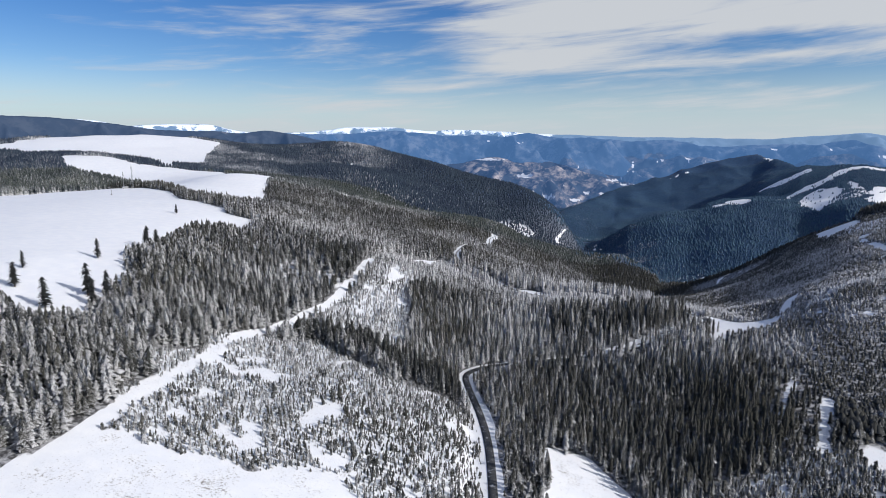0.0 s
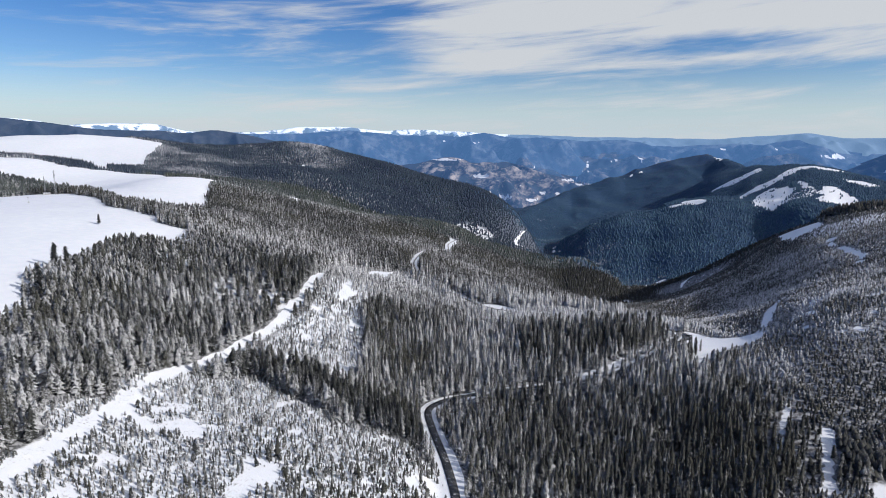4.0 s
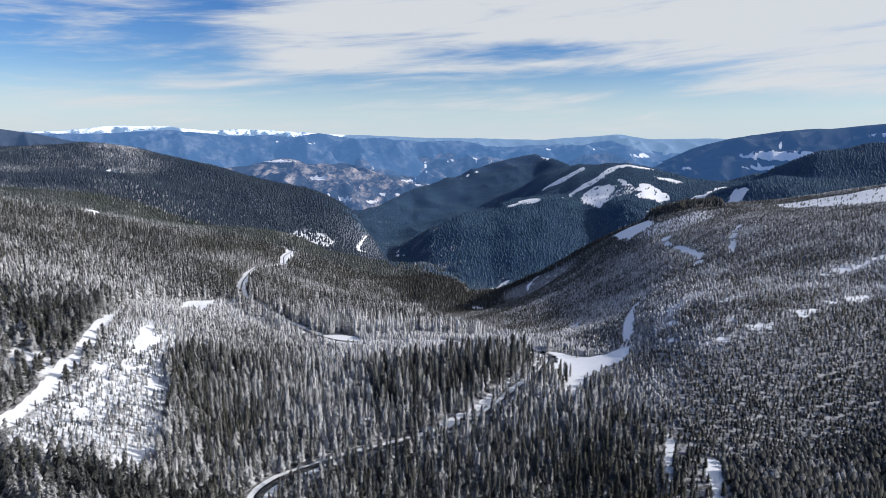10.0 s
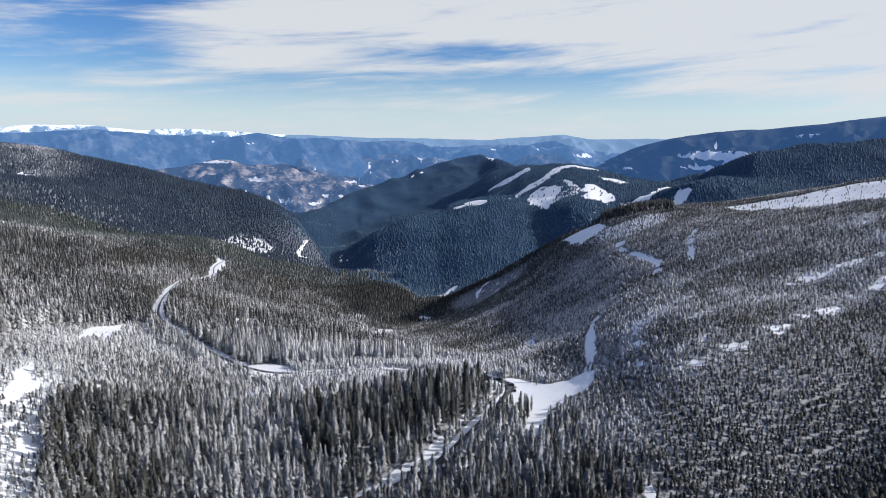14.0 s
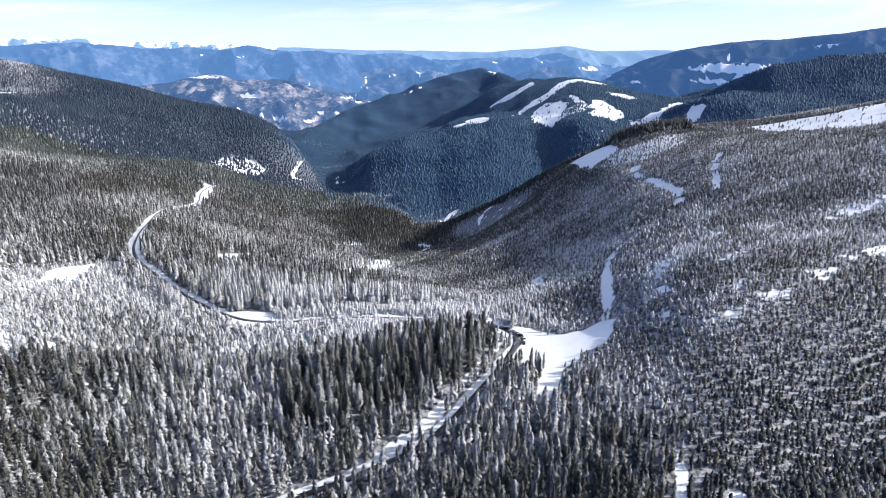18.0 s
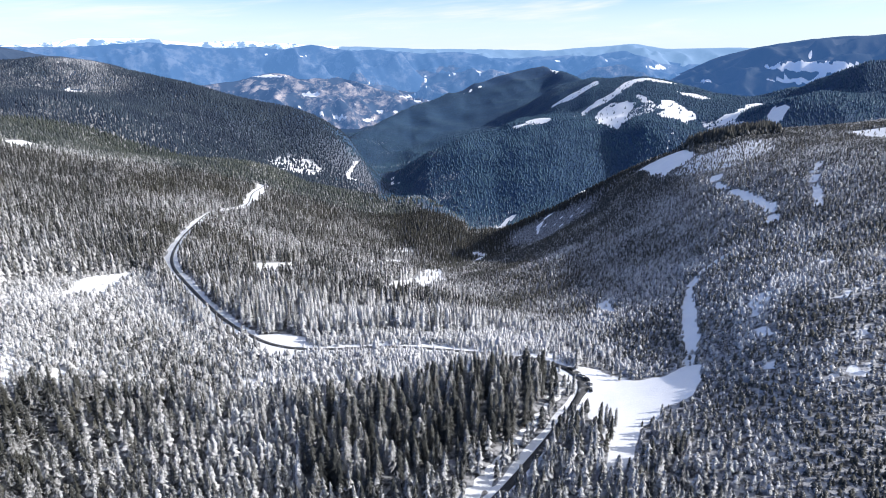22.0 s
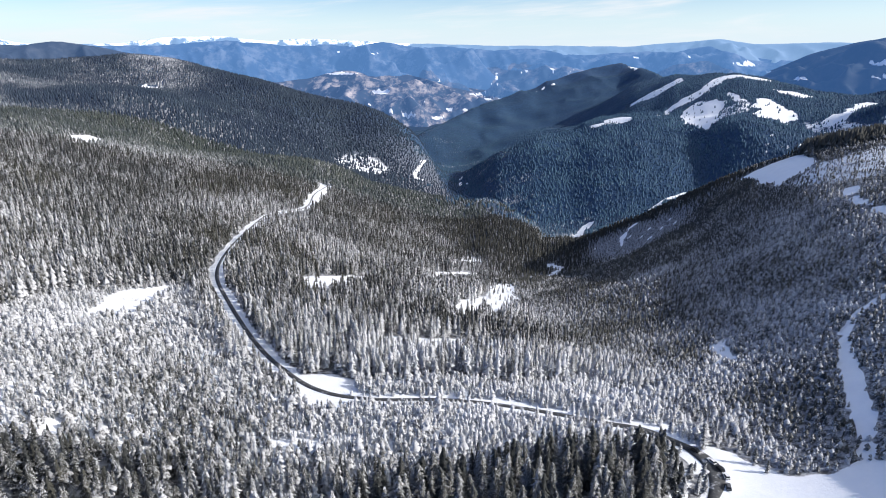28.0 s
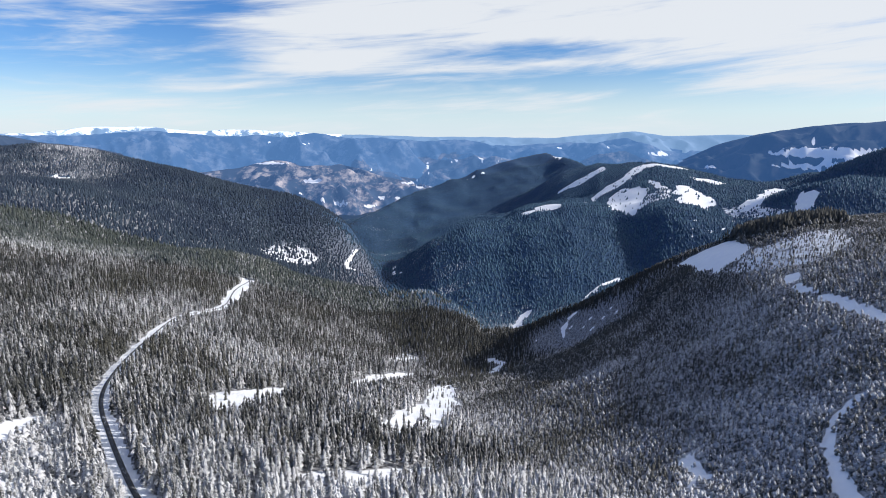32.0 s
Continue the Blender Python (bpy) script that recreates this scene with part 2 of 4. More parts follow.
VALLEY = [(230, 948, -44), (250, 764, -8), (325, 1075, -74), (367, 1430, -112), (457, 1321, -104), (390, 1015, -40), (178, 1545, -95), (350, 1850, -135),
          (420, 2100, -160), (390, 2600, -175), (400, 3200, -190), (700, 1520, -105), (900, 1650, -70), (287, 655, 26), (180, 1200, -60)]
EAST_SLOPE = [(264, 430, 54), (280, 500, 70), (292, 514, 73), (290, 565, 57), (372, 469, 84), (386, 519, 90), (431, 541, 88), (348, 615, 64), (426, 646, 86),
              (513, 694, 108), (641, 642, 130), (572, 668, 122), (574, 943, 90), (570, 1060, 47), (540, 985, 62), (640, 1040, 70), (480, 800, 78), (700, 500, 150), (660, 805, 116), (727, 806, 129), (769, 756, 147), (809, 700, 163), (900, 930, 112),
              (500, 350, 70), (700, 250, 110), (1050, 900, 120), (850, 1050, 78), (700, 1000, 92), (950, 1250, 30), (1300, 1200, 70)]
FAR_SLOPE = [(560, 1930, -70), (708, 1900, 0), (900, 2000, 18), (1050, 2150, 10), (640, 2250, -130), (900, 2450, -70), (1180, 2350, 20), (1350, 2600, 70),
             (1250, 1900, 0), (1500, 2000, 40), (850, 2900, -80), (600, 2700, -150), (310, 2200, -135), (300, 2040, -98), (362, 2025, -156), (256, 2035, -45), (370, 2300, -180), (250, 2330, -70),
             (-300, 2800, 60), (0, 2750, -60), (200, 2800, -160), (450, 2900, -195), (-700, 2800, 140), (1100, 1390, 34), (1190, 1430, 88), (1290, 1500, 95)]
CENTRE = (30.0, 200.0)
# Ridges beyond, by bearing from CENTRE: bearing, distance, height of the crest.
PEAK_RIDGE = [(4.5, 2500, -170), (6.74, 2600, -122), (8.3, 2750, -106), (12.3, 3200, -62), (17.1, 3500, 15), (21.8, 3750, 108), (24.1, 3800, 124), (27.0, 3400, 90), (29.0, 3200, 40), (31.0, 3100, -20)]
SKI_RIDGE = [(25.5, 3000, 60), (28.3, 2850, 104), (30.5, 2650, 112), (31.8, 2560, 116), (32.8, 2500, 120), (34.3, 2430, 112), (35.5, 2380, 99), (38.0, 2300, 82), (39.9, 2250, 76), (42.1, 2200, 68),
             (50.0, 2300, 50), (62.0, 2300, 20)]
SPUR_RIDGE = [(7.5, 2000, -165), (9.0, 1950, -150), (10.2, 1900, -140), (11.3, 1850, -126), (12.8, 1800, -88), (14.2, 1780, -55), (17.1, 1780, -29), (20.4, 1800, -16), (22.3, 1820, 3), (25.1, 1850, 20), (28.0, 1880, 25), (32.0, 1900, 10)]
GREEN_RIDGE = [(3.5, 1270, -50), (4.6, 1260, -44), (8.25, 1250, -56), (10.95, 1230, -59), (13.7, 1200, -54), (15.5, 1160, -62), (17.35, 1120, -80), (17.9, 1090, -105), (19.0, 1060, -150)]
DARK_RIDGE = [(38.0, 2500, 30), (42.5, 2300, 82), (46.0, 2150, 146), (48.0, 2100, 182), (51.2, 2100, 199), (56.3, 2100, 209), (68.0, 2100, 250), (85.0, 2000, 200)]


def thin_plate(spots):
    """A smooth height over east and north that passes close to the spots."""
    p = np.array(spots, float)
    q, n = p[:, :2] / 1000.0, len(p)
    r2 = ((q[:, None] - q[None]) ** 2).sum(-1)
    a = np.zeros((n + 3, n + 3))
    a[:n, :n] = 0.5 * r2 * np.log(r2 + 1e-9) + 2e-4 * np.eye(n)
    a[:n, n:] = np.c_[np.ones(n), q]
    a[n:, :n] = a[:n, n:].T
    w = np.linalg.solve(a, np.r_[p[:, 2], 0, 0, 0])

    def at(x, y):
        out = w[n] + w[n + 1] * x / 1000.0 + w[n + 2] * y / 1000.0
        for k in range(n):
            d2 = (x / 1000.0 - q[k, 0]) ** 2 + (y / 1000.0 - q[k, 1]) ** 2
            out = out + w[k] * 0.5 * d2 * np.log(d2 + 1e-9)
        return out
    return at


near_ground = thin_plate(SNOW_HILL + NEAR_BOWL + ROAD_SHELF + LEFT_SLOPE + VALLEY + EAST_SLOPE + FAR_SLOPE)


def smooth_noise(x, y, size, seed):
    """Value noise between -1 and 1 with features of that size."""
    rng = np.random.RandomState(seed)
    table = rng.rand(64, 64) * 2 - 1
    u, v = x / size + 900.5, y / size + 900.5
    i, j = np.floor(u).astype(int), np.floor(v).astype(int)
    f, g = u - i, v - j
    f, g = f * f * (3 - 2 * f), g * g * (3 - 2 * g)
    a, b = table[i % 64, j % 64], table[(i + 1) % 64, j % 64]
    c, d = table[i % 64, (j + 1) % 64], table[(i + 1) % 64, (j + 1) % 64]
    return (a * (1 - f) + b * f) * (1 - g) + (c * (1 - f) + d * f) * g


def bearing(x, y):
    return np.degrees(np.arctan2(x - CENTRE[0], y - CENTRE[1])), np.hypot(x - CENTRE[0], y - CENTRE[1])


def ridge(az, r, crest, front, back):
    """Height of a long ridge whose crest line is known by bearing."""
    c = np.array(crest, float)
    far, top = np.interp(az, c[:, 0], c[:, 1]), np.interp(az, c[:, 0], c[:, 2])
    off = np.maximum(np.maximum(c[0, 0] - az, az - c[-1, 0]), 0)
    d = r - far
    fall = np.where(d < 0, -d * front, d * back)
    return top - np.sqrt(fall ** 2 + 12.0 ** 2) + 12.0 - off * 30


def ground_height(x, y):
    x, y = np.asarray(x, float), np.asarray(y, float)
    az, r = bearing(x, y)
    fade = np.clip((r - 2300) / 900, 0, 1)
    fade = fade * fade * (3 - 2 * fade)
    behind = np.clip((np.abs(az) - 75) / 40, 0, 1) * np.clip(r / 400, 0, 1)
    z = near_ground(x, y) * (1 - fade) + fade * -190
    z = np.clip(z, -230, 260)
    z = z * (1 - behind) + behind * (60 + 20 * smooth_noise(x, y, 300, 2))
    spurs = (smooth_noise(x, y, 420, 5) * 26 + smooth_noise(x, y, 150, 6) * 9) * np.clip((r - 1900) / 900, 0, 1)
    for crest, front, back in ((PEAK_RIDGE, 0.24, 0.3), (SKI_RIDGE, 0.115, 0.3), (SPUR_RIDGE, 0.20, 0.34), (GREEN_RIDGE, 0.10, 0.5), (DARK_RIDGE, 0.38, 0.3)):
        h = ridge(az, r, crest, front, back)
        if crest is SKI_RIDGE:
            h = h - 0.22 * np.maximum(np.interp(az, [28, 36, 41], [1800, 1480, 1340]) - r, 0)
        near_crest = np.clip(np.abs(r - np.interp(az, [c[0] for c in crest], [c[1] for c in crest])) / 500, 0, 1)
        z = np.logaddexp(z / 10, (h + spurs * near_crest * (crest is not SKI_RIDGE)) / 10) * 10
    calm = 1 - 0.75 * np.clip((r - 1800) / 150, 0, 1) * np.clip((az - 25) / 3, 0, 1) * np.clip((44 - az) / 3, 0, 1)
    z = z + calm * ((0.5 - np.abs(smooth_noise(x, y, 190, 9))) * 22 + (0.5 - np.abs(smooth_noise(x, y, 80, 10))) * 9) * np.clip((r - 1250) / 400, 0, 1) * np.clip((x - 300) / 250, 0, 1)
    z = z + (smooth_noise(x, y, 45, 7) * 1.2 + smooth_noise(x, y, 130, 8) * 2.5) * np.clip(r / 300, 0, 1)
    return z


# ---- plan of roads, tracks and open land: east, north ----
ROAD = [(14, -260), (10, -80), (8, 40), (8, 120), (8, 200), (7, 271), (5, 321), (0, 360), (-8, 400), (-11, 424), (-4, 436), (10, 443), (40, 450), (90, 454), (118, 460), (150, 481), (180, 507),
        (197, 528), (199, 546), (188, 563), (172, 572), (140, 588), (109, 599), (76, 605), (52, 615), (34, 634), (12, 672), (-17, 746), (-34, 800), (-39, 860),
        (-39, 930), (-32, 1030), (-14, 1072), (10, 1118), (14, 1240), (30, 1316)]
TRACK_WEST = [(-190, 180), (-176, 222), (-170, 283), (-167, 330), (-163, 382), (-142, 447), (-124, 502), (-115, 560), (-110, 620)]
TRACK_EAST = [(203, 534), (215, 520), (238, 511), (256, 524), (276, 550), (302, 588), (326, 614), (345, 626), (364, 632)]


def spline(points, step=3.0):
    """Evenly spaced points on a smooth line through the given ones."""
    p = np.array(points, float)
    p = np.vstack([2 * p[0] - p[1], p, 2 * p[-1] - p[-2]])
    out = []
    for k in range(1, len(p) - 2):
        n = max(2, int(np.hypot(*(p[k + 1] - p[k])) / step))
        t = np.linspace(0, 1, n, endpoint=False)[:, None]
        out.append(0.5 * (2 * p[k] + (p[k + 1] - p[k - 1]) * t + (2 * p[k - 1] - 5 * p[k] + 4 * p[k + 1] - p[k + 2]) * t ** 2
                          + (3 * p[k] - p[k - 1] - 3 * p[k + 1] + p[k + 2]) * t ** 3))
    return np.vstack(out + [p[-2:-1]])


def line_distance(x, y, line):
    """Distance to a line of points, and the index of the nearest one."""
    x, y = np.asarray(x, float), np.asarray(y, float)
    best, at = np.full(x.shape, 1e9), np.zeros(x.shape, int)
    lo, hi = line.min(0) - 60, line.max(0) + 60
    m = (x > lo[0]) & (x < hi[0]) & (y > lo[1]) & (y < hi[1])
    xs, ys = x[m], y[m]
    b, i = np.full(xs.shape, 1e9), np.zeros(xs.shape, int)
    for k, (px, py) in enumerate(line):
        d = (xs - px) ** 2 + (ys - py) ** 2
        w = d < b
        b[w], i[w] = d[w], k
    best[m], at[m] = np.sqrt(b), i
    return best, at


ROAD_LINE = spline(ROAD)
ROAD_LEVEL = ground_height(ROAD_LINE[:, 0], ROAD_LINE[:, 1])
for _ in range(3):
    pad = np.pad(ROAD_LEVEL, 8, mode="edge")
    ROAD_LEVEL = np.convolve(pad, np.ones(17) / 17, "valid")
STRIPS = [(spline([(86, 461), (115, 468), (144, 489), (173, 514), (189, 532)], 6), 3.8), (spline(TRACK_WEST, 6), 6.0), (spline(TRACK_EAST[2:], 6), 4.4),
          (spline([(497, 810), (479, 787), (463, 735), (448, 692), (440, 674), (420, 652)], 8), 6.0), (spline([(537, 727), (506, 702), (472, 664), (454, 645)], 8), 5.0),
          (spline([(425, 706), (402, 678)], 6), 2.5), (spline([(280, 640), (288, 665)], 6), 5), (spline([(300, 1010), (318, 1040), (330, 1062), (326, 1095)], 6), 6),
          (spline([(420, 1235), (445, 1285), (465, 1325), (493, 1365)], 8), 9), (spline([(407, 1050), (432, 1098), (468, 1140)], 8), 5.5), (spline([(576, 1320), (625, 1369), (715, 1422)], 8), 6),
          (spline([(246, 1862), (228, 1868), (246, 1925), (268, 1985)], 12), 7), (spline([(350, 1885), (372, 1990), (405, 2080), (395, 1990), (368, 1890)], 12), 5), (spline([(345, 1330), (365, 1440)], 8), 4),
          (spline([(157, 1325), (155, 1380)], 8), 4), (spline([(937, 1505), (899, 1457), (875, 1425)], 8), 4), (spline([(899, 1457), (958, 1442), (1045, 1512)], 8), 3.5),
          (spline([(-200, 1378), (-208, 1480), (-212, 1600)], 8), 7), (spline([(-187, 1603), (-144, 1659)], 8), 8), (spline([(-127, 1345), (-80, 1437)], 8), 6),
          (spline([(393, 1100), (430, 1075), (462, 1036)], 8), 3.4), (spline([(392, 1075), (425, 1050), (455, 1012)], 8), 3), (spline([(394, 1045), (420, 1020), (448, 990)], 8), 3),
          (spline([(1049, 3467), (1100, 3490), (1157, 3507)], 12), 9),
          (spline([(14, 1150), (18, 1235), (27, 1315)], 8), 11), (spline([(195, 380), (215, 410)], 6), 4), (spline([(205, 350), (225, 385)], 6), 5)]
# Snowy gaps in the slope's woods, with some trees left.
BANDS = [(spline([(285, 510), (296, 527), (312, 541), (332, 548), (376, 560)], 6), 6), (spline([(400, 551), (450, 544), (493, 538), (522, 536), (560, 530)], 8), 7),
         (spline([(285, 466), (329, 465), (372, 473), (429, 486), (486, 496), (560, 505)], 8), 7), (spline([(270, 488), (302, 480), (330, 486)], 8), 4), (spline([(427, 446), (408, 433)], 6), 3),
         (spline([(583, 543), (606, 584), (640, 610)], 8), 6), (spline([(261, 627), (284, 655), (303, 680)], 8), 4), (spline([(346, 640), (356, 650)], 6), 3),
         (spline([(400, 600), (440, 606), (500, 600)], 8), 5), (spline([(330, 510), (380, 515), (430, 516)], 8), 4)]
# Outlines of open land, in plan.
FIELDS = {
    "snow_hill": [(-297, 344), (-272, 331), (-244, 335), (-246, 377), (-273, 460), (-316, 595), (-290, 640), (-263, 655), (-285, 735), (-340, 775), (-440, 860), (-560, 965), (-660, 950), (-740, 760),
                  (-720, 500), (-560, 330)],
    "knoll": [(-890, 1275), (-726, 1205), (-610, 1095), (-500, 965), (-400, 850), (-345, 940), (-376, 1050), (-452, 1240), (-645, 1490), (-760, 1420), (-927, 1440), (-1060, 1420)],
    "dome": [(-1150, 1480), (-1110, 1690), (-950, 1560), (-786, 1460), (-800, 1728), (-866, 1850), (-980, 2220), (-1300, 2300), (-1500, 2150), (-1420, 1540)],
    "near_meadow": [(-176, 128), (-192, 160), (-184, 205), (-176, 226), (-166, 246), (-147, 240), (-125, 243), (-101, 241), (-83, 247), (-66, 246), (-56, 225), (-64, 160), (-92, 122), (-136, 112)],
    "roadside_meadow": [(41, 341), (61, 339), (75, 328), (84, 308), (88, 270), (30, 270), (33, 289), (40, 314)],
    "east_cut": [(700, 845), (735, 812), (772, 762), (815, 700), (850, 620), (722, 608), (697, 669), (666, 716), (664, 765)],
    "strip": [(537, 1020), (558, 1019), (601, 1008), (574, 964), (556, 931), (536, 915), (514, 913), (502, 911), (511, 942)],
    "junction": [(195, 548), (211, 547), (217, 527), (238, 520), (252, 525), (255, 516), (236, 497), (217, 491), (205, 482), (184, 462),
                 (175, 463), (186, 494), (188, 509), (199, 528)],
    "verge": [(36, 634), (55, 633), (68, 621), (61, 598), (43, 606)],
    "glade_left": [(-85, 692), (-84, 742), (-56, 768), (-58, 737), (-67, 712), (-77, 697)],
    "summit_patch": [(1575, 3560), (1605, 3590), (1610, 3520), (1575, 3430), (1545, 3390)],
    "patch_low": [(-318, 1245), (-312, 1330), (-285, 1310), (-278, 1240)],
    "patch_high": [(-507, 2193), (-491, 2214), (-437, 2207), (-473, 2171)],
    "ski_a": [(949, 1909), (1044, 2021), (1085, 2026), (1100, 1975), (1064, 1870), (1008, 1809), (910, 1687), (913, 1756), (910, 1806)],
    "ski_b": [(700, 1891), (743, 1915), (830, 2013), (815, 1876), (783, 1859), (741, 1874), (705, 1865)],
    "ski_c": [(933, 1986), (1060, 2124), (1138, 2172), (1271, 2280), (1347, 2336), (1385, 2276), (1390, 2190), (1396, 2136), (1342, 2129), (1302, 2179), (1279, 2208), (1215, 2164), (1167, 2139), (1096, 2085), (1029, 2069)],
    "ski_d": [(1147, 1882), (1185, 1846), (1155, 1759), (1114, 1658), (1070, 1627), (1069, 1658), (1028, 1657), (1023, 1684), (1061, 1726)],
    "ski_e": [(1151, 2011), (1178, 2023), (1130, 1910), (1098, 1825), (1088, 1861)],
    "ski_f": [(1155, 1598), (1306, 1729), (1428, 1801), (1440, 1783), (1169, 1554), (1131, 1536)],
    "ski_g": [(1124, 2569), (1175, 2555), (1271, 2556), (1320, 2560), (1285, 2474), (1211, 2445), (1114, 2411)],
    "ski_h": [(1184, 1484), (1186, 1424), (1139, 1401), (1103, 1384), (1100, 1409), (1143, 1448)],
    "ski_run": [(1300, 2013), (1345, 1979), (1352, 1913), (1290, 1873), (1273, 1938)],
    "left_band": [(-243, 1290), (-222, 1350), (-198, 1366), (-205, 1400), (-228, 1385), (-252, 1310)],
}
GLADES = {
    "glade_west": [(23, 804), (29, 822), (54, 844), (70, 861), (91, 862), (82, 835), (66, 817), (57, 786), (41, 773), (29, 780)],
    "glade_mid": [(137, 791), (151, 826), (178, 850), (202, 910), (220, 969), (239, 963), (230, 913), (204, 841), (185, 790), (170, 761), (162, 777), (143, 761), (132, 756)],
    "glade_far": [(121, 880), (154, 971), (191, 1018), (222, 1028), (181, 966), (139, 895)],
    "glade_low": [(76, 682), (90, 689), (112, 689), (139, 702), (164, 712), (140, 681), (110, 670), (84, 670)],
}
# Broken ground: half open, with scattered trees.
THIN = {
    "houses_slope": [(19, 1884), (78, 1950), (139, 1935), (180, 1890), (146, 1830), (80, 1795), (30, 1830)],
    "ski_edge": [(1052, 1521), (1115, 1640), (1160, 1600), (1120, 1425), (1085, 1425)],
    "east_brush": [(545, 918), (584, 901), (638, 892), (584, 820), (522, 808), (505, 838), (503, 899)],
    "ski_brush": [(930, 1700), (1010, 1810), (1075, 1860), (1120, 1820), (1060, 1740), (1000, 1690)],
    "grey_glade": [(182, 1094), (219, 1128), (248, 1106), (234, 1082), (192, 1061)],
    "roadside_glade": [(-60, 790), (-57, 804), (-44, 815), (-42, 802), (-49, 789)],
    "track_side": [(-205, 560), (-160, 560), (-150, 500), (-185, 490)],
    "upper_gap": [(-262, 580), (-262, 640), (-230, 625), (-218, 590), (-226, 545), (-244, 555)],
    "fork_gap": [(-190, 545), (-165, 545), (-135, 545), (-116, 528), (-124, 500), (-150, 520)],
}
YOUNG = {
    "brush_west": [(-172, 384), (-117, 411), (-55, 380), (-16, 368), (2, 334), (0, 277), (-50, 236), (-66, 234), (-89, 232), (-131, 230), (-170, 234), (-182, 288)],
    "brush_up": [(-110, 532), (-100, 620), (-72, 600), (-62, 516), (-65, 435), (-102, 445), (-136, 452), (-120, 502)],
    "valley_band": [(-76, 660), (-57, 710), (-19, 681), (14, 643), (38, 628), (61, 626), (115, 621), (147, 613), (185, 618), (215, 590), (210, 552), (184, 553), (138, 549), (78, 546), (18, 556), (-37, 556), (-80, 560)],
    "south_slope": [(126, 325), (150, 332), (184, 346), (245, 354), (300, 340), (260, 290), (140, 295)],
    "west_band": [(-125, 602), (-112, 730), (-45, 774), (-23, 707), (-61, 631), (-76, 591), (-80, 553), (-95, 544)],
}


def inside(x, y, plans, soft=4.0, wobble=1.0):
    """1 inside the outlines, 0 outside, with an uneven edge soft metres wide."""
    x, y = np.asarray(x, float), np.asarray(y, float)
    out = np.zeros(x.shape)
    for outline in plans.values():
        p = np.array(outline, float)
        size = min(np.ptp(p[:, 0]), np.ptp(p[:, 1]))
        pad = 8 + 0.2 * size
        m = (x > p[:, 0].min() - pad) & (x < p[:, 0].max() + pad) & (y > p[:, 1].min() - pad) & (y < p[:, 1].max() + pad)
        if not m.any():
            continue
        xs, ys = x[m], y[m]
        best, odd = np.full(xs.shape, 1e9), np.zeros(xs.shape, bool)
        for (ax, ay), (bx, by) in zip(p, np.roll(p, -1, 0)):
            t = np.clip(((xs - ax) * (bx - ax) + (ys - ay) * (by - ay)) / ((bx - ax) ** 2 + (by - ay) ** 2), 0, 1)
            best = np.minimum(best, np.hypot(xs - ax - t * (bx - ax), ys - ay - t * (by - ay)))
            cross = (ay > ys) != (by > ys)
            odd ^= cross & (xs < (bx - ax) * (ys - ay) / (by - ay + 1e-9) + ax)
        d = np.where(odd, best, -best)
        d = d + wobble * (smooth_noise(xs, ys, 26, 11) * min(5, 0.06 * size) + smooth_noise(xs, ys, 8, 12) * min(2.5, 0.04 * size))
        if size > 120:
            d = d + wobble * (smooth_noise(xs, ys, 75, 16) * min(18, 0.06 * size) + smooth_noise(xs, ys, 24, 17) * min(7, 0.03 * size))
        out[m] = np.maximum(out[m], np.clip(d / soft + 0.5, 0, 1))
    return out


def openness(x, y):
    """How clear of woods the land is, from 0 to 1."""
    o = np.maximum(inside(x, y, FIELDS), 0.55 * inside(x, y, THIN, 16))
    o = np.minimum(o, 1 - 0.05 * ((y > 1600) & (x > 600)))
    o = np.maximum(o, 0.86 * inside(x, y, GLADES, 7))
    o = o * (1 - 0.08 * inside(x, y, {"cut": FIELDS["east_cut"]}, 8))
    d, i = line_distance(x, y, ROAD_LINE)
    below = (y > 441) & (y < 508) & (x > 22) & ((x - ROAD_LINE[i, 0]) - (y - ROAD_LINE[i, 1]) > 0)
    o = np.maximum(o, np.clip((6.3 - 2.6 * below + 1.5 * smooth_noise(x, y, 20, 13) + 0.8 * np.clip((y - 650) / 250, 0, 1) + 0.9 * np.clip((455 - y) / 10, 0, 1) - 1.8 * ((y > 566) & (y < 640) & (x < 185)) - d) / 2, 0, 1))
    for line, half in BANDS:
        d, _ = line_distance(x, y, line)
        o = np.maximum(o, 0.64 * np.clip((half * (1 + 0.9 * smooth_noise(x, y, 12, 15) + 0.5 * smooth_noise(x, y, 5, 18)) - d) / 5, 0, 1))
    for line, half in STRIPS:
        d, _ = line_distance(x, y, line)
        o = np.maximum(o, np.clip((half * (1 + 0.35 * smooth_noise(x, y, 14, 14)) - d) / 2, 0, 1))
    return o


def built_ground(x, y):
    """The ground with the road's bed cut into it."""
    z = ground_height(x, y)
    d, i = line_distance(x, y, ROAD_LINE)
    w = np.clip(1 - (d - 6) / 14, 0, 1)
    w = w * w * (3 - 2 * w)
    return z * (1 - w) + w * (ROAD_LEVEL[i] - 0.25)


